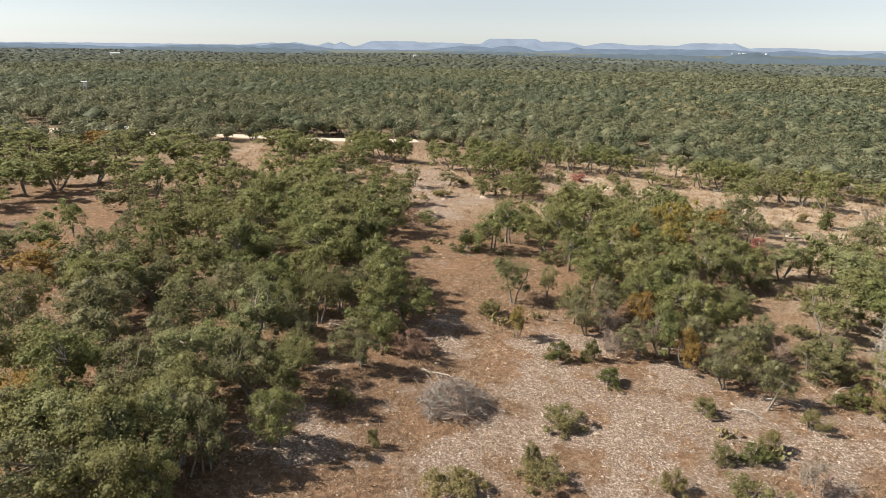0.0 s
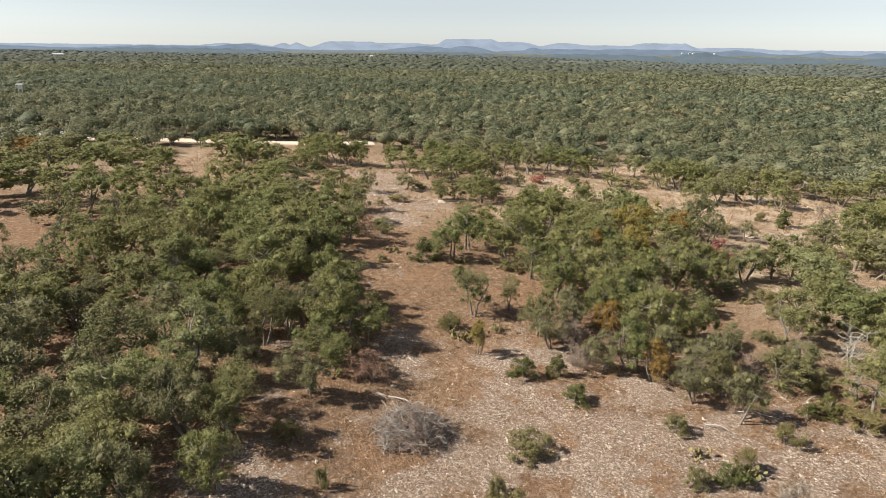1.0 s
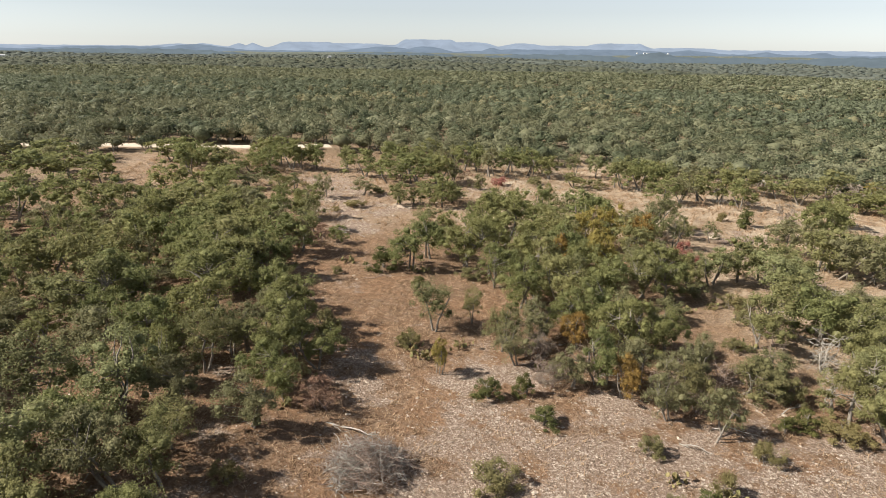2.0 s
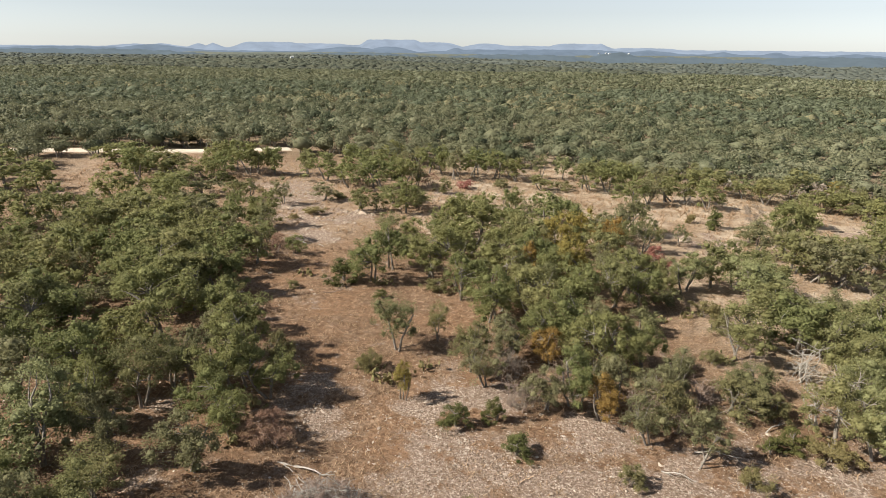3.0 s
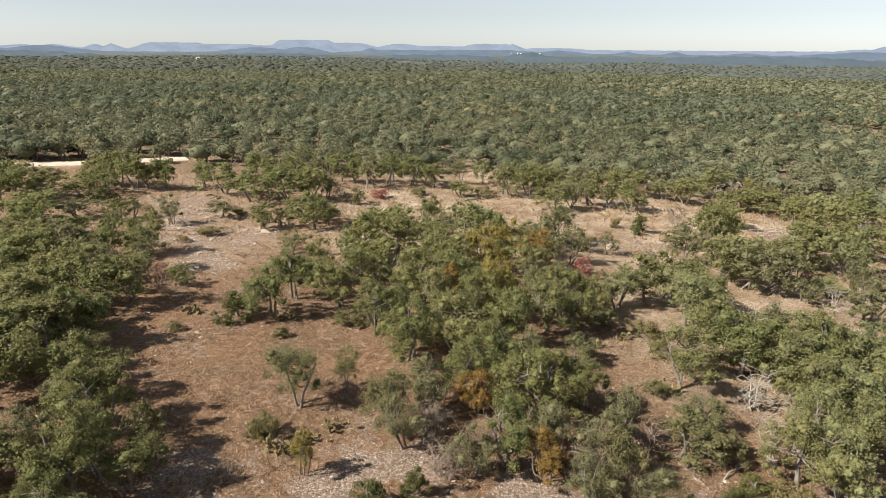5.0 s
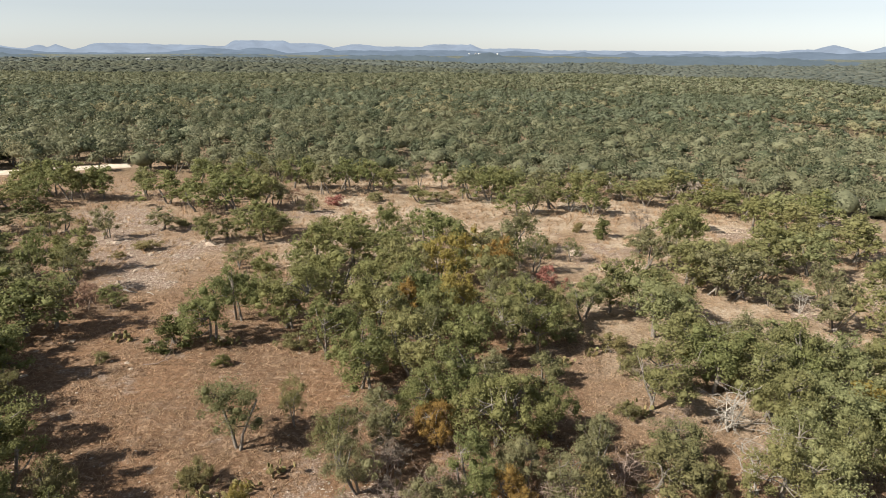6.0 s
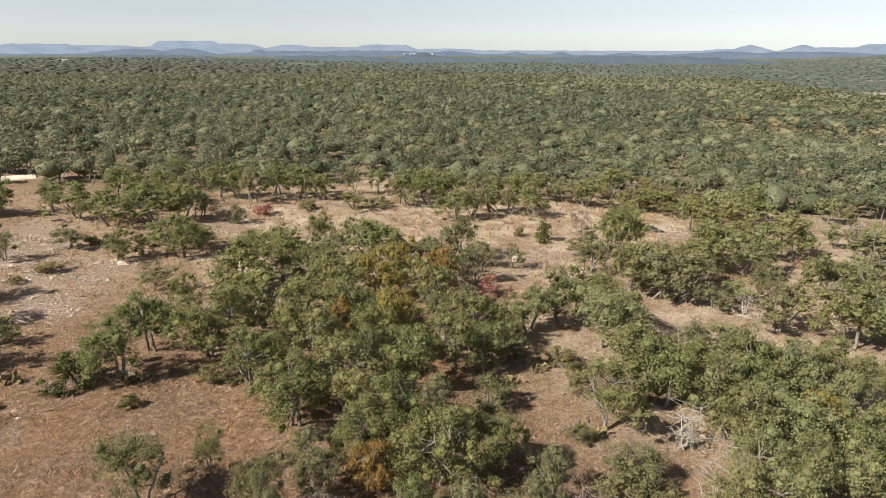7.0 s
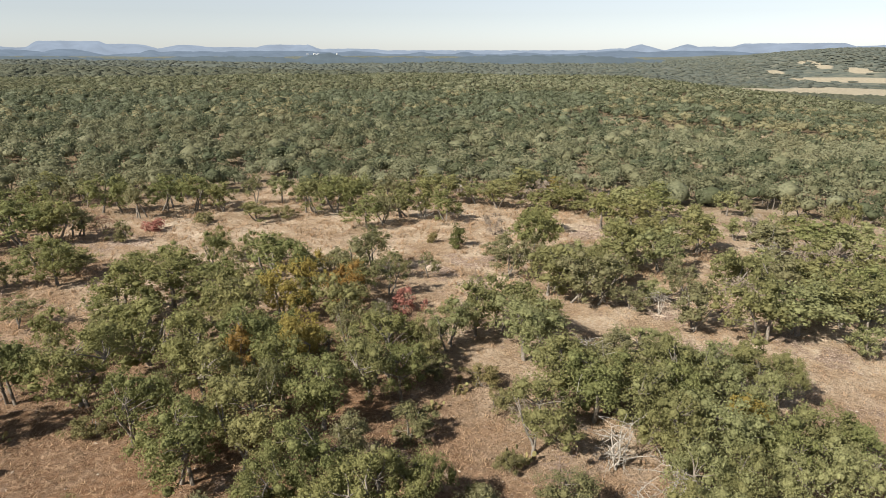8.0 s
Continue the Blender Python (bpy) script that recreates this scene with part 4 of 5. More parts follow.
plant("dark", -0.3, 105.1, 1.53, 2.6)
plant("oak", -10.6, 133.8, 2.74, 4.0)
plant("oak", -3.2, 121.8, 2.36, 5.0)
plant("oak", -0.9, 121.6, 2.02, 5.0)
plant("grey", 1.6, 117.0, 2.15, 5.0)
plant("oak", 4.8, 120.8, 2.51, 5.0)
plant("oak", 8.7, 119.7, 2.33, 4.9)
plant("oak", 12.2, 117.6, 2.28, 4.1)
plant("shrub", 9.3, 112.1, 1.84, 1.5)
plant("olive", 15.6, 110.7, 2.56, 2.4)
plant("shrub", 19.5, 111.6, 1.86, 1.8)
plant("olive", 24.1, 113.4, 2.78, 5.0)
plant("oak", 26.8, 111.9, 2.65, 5.0)
plant("oak", 29.6, 112.2, 2.68, 5.0)
plant("oak", 28.5, 102.2, 2.43, 4.1)
plant("grey", 31.2, 103.1, 2.17, 3.7)
plant("olive", 35.3, 106.2, 2.58, 5.0)
plant("oak", 38.0, 105.9, 2.60, 5.0)
plant("oak", 40.0, 102.3, 2.33, 4.1)
plant("olive", 45.7, 113.9, 3.20, 4.5)
plant("juniper", 36.1, 90.4, 1.51, 3.3)
plant("shrub", 34.0, 92.8, 0.89, 1.8)
plant("sparse", 23.7, 84.9, 1.98, 4.5)
plant("sparse", 25.1, 81.7, 1.37, 2.5)
plant("sparse", 28.2, 80.7, 1.10, 2.5)
plant("oak", 41.1, 82.5, 2.64, 5.4)
plant("oak", 43.9, 83.8, 2.33, 5.6)
plant("oak", 50.4, 93.5, 2.46, 3.7)
plant("grey", 38.1, 83.3, 1.94, 2.8)
plant("twig", 43.0, 93.5, 1.69, 2.7)
plant("olive", 52.1, 107.8, 3.30, 4.1)
plant("olive", 59.8, 113.3, 3.30, 5.0)
plant("oak", 59.8, 104.0, 3.30, 3.4)
plant("olive", 57.9, 104.6, 2.24, 2.8)
plant("oak", 63.8, 104.3, 2.88, 2.9)
plant("yellow", 66.5, 114.4, 2.88, 3.0)
plant("oak", 58.9, 91.6, 2.55, 5.0)
plant("olive", 62.5, 99.0, 2.42, 2.7)
plant("lime", 43.6, 80.6, 1.88, 2.1)
plant("lime", 45.5, 79.3, 2.10, 2.4)
plant("olive", 49.1, 80.5, 1.32, 1.7)
plant("lime", 55.1, 83.3, 2.49, 3.5)
plant("olive", 62.8, 88.8, 3.30, 4.5)
plant("oak", 71.0, 94.7, 3.30, 5.0)
plant("lime", 68.1, 97.9, 3.30, 4.1)
plant("olive", 60.8, 83.1, 2.59, 3.6)
plant("redtwig", -28.2, 81.0, 2.27, 1.4)
plant("redtwig", -22.7, 73.7, 1.53, 1.5)
plant("redtwig", -18.7, 72.8, 1.78, 1.4)
plant("oak", -37.7, 91.8, 3.18, 4.0)
plant("oak", -31.8, 85.6, 2.49, 2.7)
plant("oak", -22.5, 80.6, 1.47, 2.7)
plant("oak", -15.8, 70.7, 1.14, 2.0)
plant("oak", -46.9, 102.3, 3.30, 5.0)
plant("olive", -45.4, 106.2, 3.30, 4.6)
plant("oak", -56.1, 113.3, 3.30, 3.9)
plant("oak", -52.4, 111.6, 3.30, 4.4)
plant("olive", -42.5, 104.7, 2.62, 4.0)


# ---------------------------------------------------------------- woods
def scatter(rng, inner, outer, spacing, spread=(-75, 92)):
    """Feet of trees on a jittered grid in rings round the clearing, kept out of the open places."""
    n = int(outer / spacing) + 1
    i, j = np.meshgrid(np.arange(-n, n), np.arange(-n // 2, int(n * 1.2)))
    x = 5 + (i + 0.5 * (j % 2)).ravel() * spacing
    y = 12 + j.ravel() * spacing * 0.87
    x, y = x + rng.uniform(-0.42, 0.42, len(x)) * spacing, y + rng.uniform(-0.42, 0.42, len(x)) * spacing
    d, az = np.hypot(x - 5, y - 12), np.degrees(np.arctan2(x - 5, y - 12))
    keep = (d >= inner) & (d < outer) & (az > spread[0]) & (az < spread[1]) & ~near_open(x, y)
    x, y, d = x[keep], y[keep], d[keep]
    open_here = np.maximum(patch(x, y, CLEARINGS), field_at(x, y))
    keep = (open_here < 0.35) & (road_offset(x, y) > 3.6)
    thin = rng.uniform(0, 1, len(x)) < 0.76 + 0.7 * rolling(x, y, 11.0, 1.0) + 0.75 * ease(112, 160, d)
    return x[keep & thin], y[keep & thin]


def woods(name, label, rng, x, y, radius, height, lobes, each, size, material, wild=0.3, core=0.85):
    """A whole stand of trees as one thing: knobbly crowns of leaf masses, rough with leaf sprays."""
    n = len(x)
    r = radius * np.exp(rng.normal(0, wild, n))
    h = height * rng.uniform(1 - wild, 1 + wild, n)
    z = land(x, y)
    total = n * lobes
    way = rng.normal(0, 1, (total, 3))
    way[:, 2] = np.abs(way[:, 2]) - 0.2
    way /= np.linalg.norm(way, axis=1)[:, None]
    rr, hh = np.repeat(r, lobes), np.repeat(h, lobes)
    c = np.stack([np.repeat(x, lobes), np.repeat(y, lobes), np.repeat(z, lobes) + hh * 0.48], -1)
    c += way * rng.uniform(0.45, 0.8, total)[:, None] * np.stack([rr, rr, hh * 0.46], -1)
    cr = rr * rng.uniform(0.26, 0.46, total)
    heart = lumps(rng, np.stack([x, y, z + h * 0.5], -1), r, core, 0.62 * height / radius * 0.62)
    p, w = clump_points(rng, c, cr, each)
    out = (p - np.repeat(np.stack([x, y, z + h * 0.4], -1), lobes * each, 0)) / np.repeat(np.stack([r, r, h * 0.5], -1), lobes * each, 0)
    v, f = joined([heart, sprays(p, 0.7 * w + 0.9 * out, size, rng, 0.5, 0.75)])
    return tagged(new(name, mesh_of(name, v, f, material, True)), label, "woods", kind="stuff")


rng = np.random.default_rng(4)
SUNNY = ("lime", "olive", "lime", "twig", "grey", "olive", "sparse")
TONES = ("oak", "oak", "grey", "oak", "grey", "sparse", "oak", "dark", "oak", "olive", "oak")


def gap_to_feet(x, y):
    f = np.array([(a, b) for a, b, c in FEET])
    return np.min(np.hypot(x[:, None] - f[:, 0], y[:, None] - f[:, 1]), axis=1)


# Close the nearer stands between the trees above.
sx, sy = np.meshgrid(np.arange(-60, 90, 3.3), np.arange(14, 96, 3.0))
sx, sy = sx.ravel() + rng.uniform(-1.3, 1.3, sx.size), sy.ravel() + rng.uniform(-1.2, 1.2, sy.size)
among = np.zeros(len(sx), bool)
for outline in STANDS:
    among |= inside(sx, sy, outline)
among &= (gap_to_feet(sx, sy) > 2.3) & (patch(sx, sy, OPEN_GRASS) < 0.12) & (patch(sx, sy, ((24.2, 46.6, 3.2, 3.4), (12, 41, 2.5, 1.5))) < 0.5)
among &= (sx < 28) | (rng.uniform(0, 1, len(sx)) < 0.6)
for x, y in zip(sx[among], sy[among]):
    plant((SUNNY if x > 18 else TONES)[int(rng.integers(0, 7))], float(x), float(y), float(rng.uniform(1.1, 1.8)), float(rng.uniform(2.0, 3.8)))


def domes(name, label, rng, x, y, radius, height, lobes, material):
    """Far tree tops: several uneven leafy lobes for each tree, joined into one thing."""
    n = len(x) * lobes
    r = np.repeat(radius * rng.uniform(0.65, 1.35, len(x)), lobes) * (0.74 if lobes > 1 else 1.0)
    h = np.repeat(height * rng.uniform(0.7, 1.3, len(x)), lobes) * rng.uniform(0.8, 1.1, n)
    px = np.repeat(x, lobes) + rng.normal(0, 0.42, n) * r * (lobes > 1)
    py = np.repeat(y, lobes) + rng.normal(0, 0.42, n) * r * (lobes > 1)
    base = land(px, py)
    t = np.arange(6) * np.pi / 3
    v = np.zeros((n, 13, 3))
    for k, (rad, up, turn) in enumerate(((1.0, 0.12, 0.0), (0.82, 0.68, 0.5))):
        v[:, k * 6:k * 6 + 6, 0] = np.cos(t + turn) * rad
        v[:, k * 6:k * 6 + 6, 1] = np.sin(t + turn) * rad
        v[:, k * 6:k * 6 + 6, 2] = up
    v[:, 12, 2] = 1.0
    v *= rng.uniform(0.72, 1.22, (n, 13, 1))
    a = rng.uniform(0, 6.28, n)[:, None]
    vx, vy = v[..., 0] * np.cos(a) - v[..., 1] * np.sin(a), v[..., 0] * np.sin(a) + v[..., 1] * np.cos(a)
    p = np.stack([px[:, None] + vx * r[:, None], py[:, None] + vy * r[:, None], base[:, None] + v[..., 2] * h[:, None]], -1)
    ring = [(j, (j + 1) % 6, 6 + j) for j in range(6)] + [((j + 1) % 6, 6 + (j + 1) % 6, 6 + j) for j in range(6)] + [(6 + j, 6 + (j + 1) % 6, 12) for j in range(6)]
    f = (np.array(ring)[None] + 13 * np.arange(n)[:, None, None]).reshape(-1, 3)
    return tagged(new(name, mesh_of(name, p.reshape(-1, 3), f, material, True)), label, "woods", kind="stuff")


def mixed_woods(label, x, y, *sizes, core=0.52):
    """A stand of three tones: most trees mid green, some dark, some pale."""
    tone = np.clip(rng.uniform(0.12, 0.88, len(x)) + 0.30 * ease(-15, 40, np.degrees(np.arctan2(x - 5, y - 12))) - 0.15 + 0.38 * rolling(x, y, 17.0, 4.0) + 0.34 * rolling(x, y + 0.6 * x, 47.0, 2.0), 0, 0.999)
    for low, high, words, material in ((0, 0.5, "grey-green", "wood"), (0.5, 0.76, "dark green", "wood_dark"), (0.76, 1, "pale green", "wood_pale")):
        pick = (tone >= low) & (tone < high)
        woods("woods", words + " " + label, rng, x[pick], y[pick], *sizes, LEAF[material], 0.3, core)


ax, ay = scatter(rng, 40, 135, 4.4)
free = (gap_to_feet(ax, ay) > 2.8) & (patch(ax, ay, OPEN_GRASS) < 0.4)
ax, ay = ax[free], ay[free]
ad, aaz = np.hypot(ax - 5, ay - 18), np.degrees(np.arctan2(ax - 5, ay - 18))
seen = (ad > 112) | ((ad > 92) & (aaz > -62) & (aaz < 72)) | ((aaz > 30) & (aaz < 72)) | ((aaz < -40) & (aaz > -80))
ax, ay, ad, aaz = ax[seen], ay[seen], ad[seen], aaz[seen]
close = ad < 112
thinned = close & (rng.uniform(0, 1, len(ax)) < 0.35)
ax, ay, close = ax[~thinned], ay[~thinned], close[~thinned]
for x, y in zip(ax[close], ay[close]):
    plant((SUNNY if x > 18 else TONES)[int(rng.integers(0, 7))], float(x), float(y), float(rng.uniform(1.4, 2.3)), float(rng.uniform(2.8, 4.5)))
# A close row of trees along the far side of the road.
along_road = np.linspace(0, len(rp) - 1, 150).astype(int)
side = -np.sign(rn[along_road, 1]) * -1
off = rng.uniform(3.6, 13.0, 150)
hx = rp[along_road, 0] + rn[along_road, 0] * side * off + rng.normal(0, 0.8, 150)
hy = rp[along_road, 1] + rn[along_road, 1] * side * off + rng.normal(0, 0.8, 150)
far_side = (road_offset(hx, hy) > 3.4) & (hx > -110)
mixed_woods("live oaks along the far side of the road", hx[far_side], hy[far_side], 2.5, 4.7, 16, 20, 0.30)
STEM_FEET = [(ax[~close], ay[~close]), (hx[far_side], hy[far_side])]
mixed_woods("live oaks beyond the clearings", ax[~close], ay[~close], 2.4, 4.6, 16, 20, 0.30)
bx, by = scatter(rng, 135, 240, 4.8, (-60, 74))
mixed_woods("live oak woods on gently rolling land", bx, by, 2.7, 4.5, 12, 12, 0.44)
fx, fy = (np.concatenate([f[k] for f in STEM_FEET]) for k in (0, 1))
fx, fy = np.repeat(fx, 2) + rng.normal(0, 0.35, 2 * len(fx)), np.repeat(fy, 2) + rng.normal(0, 0.35, 2 * len(fy))
corner = np.arange(3) * 2 * np.pi / 3
foot = np.stack([fx[:, None] + 0.13 * np.cos(corner), fy[:, None] + 0.13 * np.sin(corner), np.repeat((land(fx, fy) - 0.1)[:, None], 3, 1)], -1)
head = foot + np.stack([rng.normal(0, 0.4, len(fx)), rng.normal(0, 0.4, len(fx)), rng.uniform(1.1, 1.9, len(fx))], -1)[:, None]
stems = np.concatenate([foot, head], 1).reshape(-1, 3)
sides = np.array([(0, 1, 4, 3), (1, 2, 5, 4), (2, 0, 3, 5)])
tagged(new("tree_stems", mesh_of("tree_stems", stems, (sides[None] + 6 * np.arange(len(fx))[:, None, None]).reshape(-1, 4), BARK, True)), "grey crooked stems of the oaks beyond the clearings", "woods", kind="stuff")
cx, cy = scatter(rng, 240, 400, 5.4, (-56, 72))
mixed_woods("far unbroken oak woods", cx, cy, 3.0, 4.2, 8, 7, 0.66)
cx, cy = scatter(rng, 400, 640, 6.2, (-54, 70))
mixed_woods("far unbroken oak woods toward the crest", cx, cy, 3.5, 4.0, 5, 4, 1.0)
# Haze on these tree tops is painted in their canopy colours.
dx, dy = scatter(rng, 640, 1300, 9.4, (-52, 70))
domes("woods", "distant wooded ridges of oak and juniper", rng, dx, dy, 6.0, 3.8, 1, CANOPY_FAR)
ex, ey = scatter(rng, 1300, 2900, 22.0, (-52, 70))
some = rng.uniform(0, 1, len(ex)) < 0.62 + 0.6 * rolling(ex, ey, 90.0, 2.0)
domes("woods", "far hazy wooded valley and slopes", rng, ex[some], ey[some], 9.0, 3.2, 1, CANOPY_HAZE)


# ---------------------------------------------------------------- grass and stones
def grass(name, count, box, size, label, seed):
    """Tussocks of thin dry blades on the open ground."""
    rng = np.random.default_rng(seed)
    x, y = rng.uniform(box[0], box[1], count), rng.uniform(box[2], box[3], count)
    keep = rng.uniform(0, 1, count) < 0.72 + 0.5 * rolling(x, y, 2.2, 4.0) - 0.55 * patch(x, y, RUBBLE)
    x, y = x[keep], y[keep]
    z = land(x, y)
    n, blades = len(x), 5
    base = np.repeat(np.stack([x, y, z - 0.02], -1), blades, 0) + np.append(rng.normal(0, 0.09, (n * blades, 2)), np.zeros((n * blades, 1)), 1)
    turn, tall = rng.uniform(0, 6.28, n * blades), size * np.repeat(rng.uniform(0.5, 1.3, n), blades) * rng.uniform(0.7, 1.2, n * blades)
    side = np.stack([np.cos(turn), np.sin(turn), np.zeros(n * blades)], -1) * (tall * 0.13)[:, None]
    tip = np.stack([rng.normal(0.15, 0.75, n * blades), rng.normal(0, 0.75, n * blades), np.ones(n * blades)], -1) * tall[:, None]
    v = np.stack([base - side, base + side, base + tip], 1).reshape(-1, 3)
    return tagged(new(name, mesh_of(name, v, np.arange(len(v)).reshape(-1, 3), STRAW)), label, "grass", kind="stuff")


grass("dry_grass", 36000, (-45, 55, 18, 72), 0.20, "tussocks of dry tan grass on stony ground", 21)
grass("dry_grass", 14000, (-60, 70, 72, 130), 0.42, "dry tan grass in the far clearings", 22)

OCTA = np.array(((1, 0, 0), (0, 1, 0), (-1, 0, 0), (0, -1, 0), (0, 0, 1), (0, 0, -1)), float)
OCTA_FACES = np.array(((0, 1, 4), (1, 2, 4), (2, 3, 4), (3, 0, 4)))


def rubble(name, count, box, spots, size, label, seed, loose=0.12):
    """Broken flat limestone lying about, thickest on the bare spots."""
    rng = np.random.default_rng(seed)
    x, y = rng.uniform(box[0], box[1], count), rng.uniform(box[2], box[3], count)
    keep = rng.uniform(0, 1, count) < loose * (1 + rolling(x, y, 3.0, 7.0)) * (1 - 0.8 * ease(47, 53, y)) + np.clip(0.45 + 1.1 * drift(x, y), 0.02, 1.3) * patch(x, y, spots) ** 1.3
    x, y = x[keep], y[keep]
    n = len(x)
    s = size * np.exp(rng.normal(0, 0.5, n))
    v = OCTA[None] * rng.uniform(0.55, 1.2, (n, 6, 3)) + rng.normal(0, 0.14, (n, 6, 3))
    a = rng.uniform(0, 6.28, n)
    ca, sa = np.cos(a)[:, None], np.sin(a)[:, None]
    long = rng.uniform(0.8, 1.5, n)[:, None]
    vx, vy, vz = v[..., 0] * long, v[..., 1], v[..., 2] * rng.uniform(0.25, 0.6, n)[:, None]
    p = np.stack([vx * ca - vy * sa, vx * sa + vy * ca, vz], -1) * s[:, None, None] + np.stack([x, y, land(x, y) + s * 0.1], -1)[:, None]
    f = (OCTA_FACES[None] + 6 * np.arange(n)[:, None, None]).reshape(-1, 3)
    return tagged(new(name, mesh_of(name, p.reshape(-1, 3), f, STONE)), label, "stones", kind="stuff")


rubble("limestone_rubble", 110000, (-30, 45, 18, 58), RUBBLE, 0.036, "broken pale limestone rubble on thin soil", 31, 0.13)
rubble("limestone_rubble", 34000, (-50, 66, 58, 112), RUBBLE, 0.12, "pale limestone rubble in the farther clearings", 32, 0.06)


def rock(rng, size):
    bm = bmesh.new()
    for k in range(16):
        p = Vector(rng.normal(0, 1, 3)).normalized()
        bm.verts.new((p.x * size * rng.uniform(0.8, 1.25), p.y * size * rng.uniform(0.6, 1.0), p.z * size * rng.uniform(0.35, 0.55)))
    hull = bmesh.ops.convex_hull(bm, input=bm.verts)
    bmesh.ops.delete(bm, geom=[g for g in hull["geom_interior"] if isinstance(g, bmesh.types.BMVert)], context="VERTS")
    me = bpy.data.meshes.new("rock")
    bm.to_mesh(me)
    bm.free()
    me.materials.append(STONE)
    return me


rng = np.random.default_rng(33)
ROCKS = [rock(rng, 0.3) for k in range(6)]
for cx, cy, spread_x, spread_y, count in ((-17.2, 41.0, 1.4, 0.9, 14), (-6.8, 41.2, 2.0, 1.2, 14), (-15, 26, 3.5, 2.0, 12), (-5, 27, 3.5, 2.5, 9), (25, 50.2, 1.8, 0.6, 9), (49.5, 54, 2.5, 3, 12), (-17, 87, 6, 3.5, 16), (6, 43.5, 3, 1.5, 8), (12, 34, 7, 4, 12)):
    for k in range(count):
        x, y = cx + rng.normal(0, spread_x), cy + rng.normal(0, spread_y)
        ob = new("limestone_rock", ROCKS[int(rng.integers(0, 6))])
        s = rng.uniform(0.35, 0.8)
        ob.matrix_world = Matrix.LocRotScale((x, y, ground_z(x, y) - 0.03), Euler((rng.normal(0, 0.15), rng.normal(0, 0.15), rng.uniform(0, 6.28))), (s, s, s))
        tagged(ob, "pale weathered limestone rock lying in dry grass", "rock", "limestone rocks")


# ---------------------------------------------------------------- deadwood
def stick_mesh(rng, length, thick, forks, material, name="branch"):
    """A crooked dry branch with side twigs, lying along x."""
    line = bend(rng, (-length / 2, 0, 0), (length / 2, 0, 0), 7, 0.05 * length)
    pieces = [tube(line, np.linspace(thick, thick * 0.3, 7), 5)]
    for k in range(forks):
        at = line[int(rng.integers(1, 6))]
        way = np.array((rng.uniform(0.1, 0.5), rng.normal(0, 0.3), rng.normal(0.08, 0.22))) * length * 0.7
        pieces.append(tube(bend(rng, at, at + way, 4, 0.03 * length), np.linspace(thick * 0.55, thick * 0.15, 4), 3))
    return mesh_of(name, *joined(pieces), material, True)


def brush_pile(x, y, radius, height, count):
    """A heap of cut, dried branches."""
    rng = np.random.default_rng(41)
    meshes = [stick_mesh(rng, rng.uniform(1.2, 2.2), 0.023, 11, BRUSH if k % 4 else DEADWOOD) for k in range(9)]
    pile = new("brush_pile")
    pile.location = (x, y, ground_z(x, y))
    for k in range(count):
        a, r = rng.uniform(0, 6.28), radius * rng.uniform(0, 1) ** 0.6
        top = height * (1 - (r / radius) ** 2) * rng.uniform(0.1, 1.0)
        b = new("branch", meshes[k % 9])
        b.parent = pile
        b.matrix_basis = Matrix.LocRotScale((r * math.cos(a) * 0.85, r * math.sin(a) * 0.85, top + 0.12), Euler((rng.normal(0, 0.3), rng.normal(0, 0.28), rng.uniform(0, 6.28))), (1.0, 1.0, 1.0))
    tagged(pile, "heap of dry grey-brown cut branches on stony ground", "brush pile")


brush_pile(-5.8, 33.2, 2.3, 1.55, 250)


def log(x, y, length, thick, turn, seed, label, material=DEADWOOD):
    ob = new("fallen_log", stick_mesh(np.random.default_rng(seed), length, thick, 3, material, "fallen_log"))
    ob.matrix_world = pose(x, y, ground_z(x, y) + thick * 1.3, 0, 0, turn)
    return tagged(ob, label, "log", "fallen dead branches")


log(-14.8, 74.3, 3.4, 0.10, -32, 51, "pale bleached fallen log in open grass")
log(-7.2, 36.5, 3.6, 0.08, -18, 52, "pale bleached dead branch beside the brush pile")
log(12.8, 37.6, 1.8, 0.05, -30, 53, "dry fallen branch on stony ground")
log(15.8, 39.6, 2.6, 0.06, -15, 54, "dry grey fallen branch at the edge of scrub")
log(-10, 60.5, 1.8, 0.05, 20, 55, "dry twiggy branch in tan grass", BRUSH)
log(9.5, 44.6, 2.2, 0.06, -20, 56, "grey fallen branch under scrub oaks")
log(20.5, 42.6, 2.0, 0.05, 35, 57, "dry grey fallen branch by a juniper")


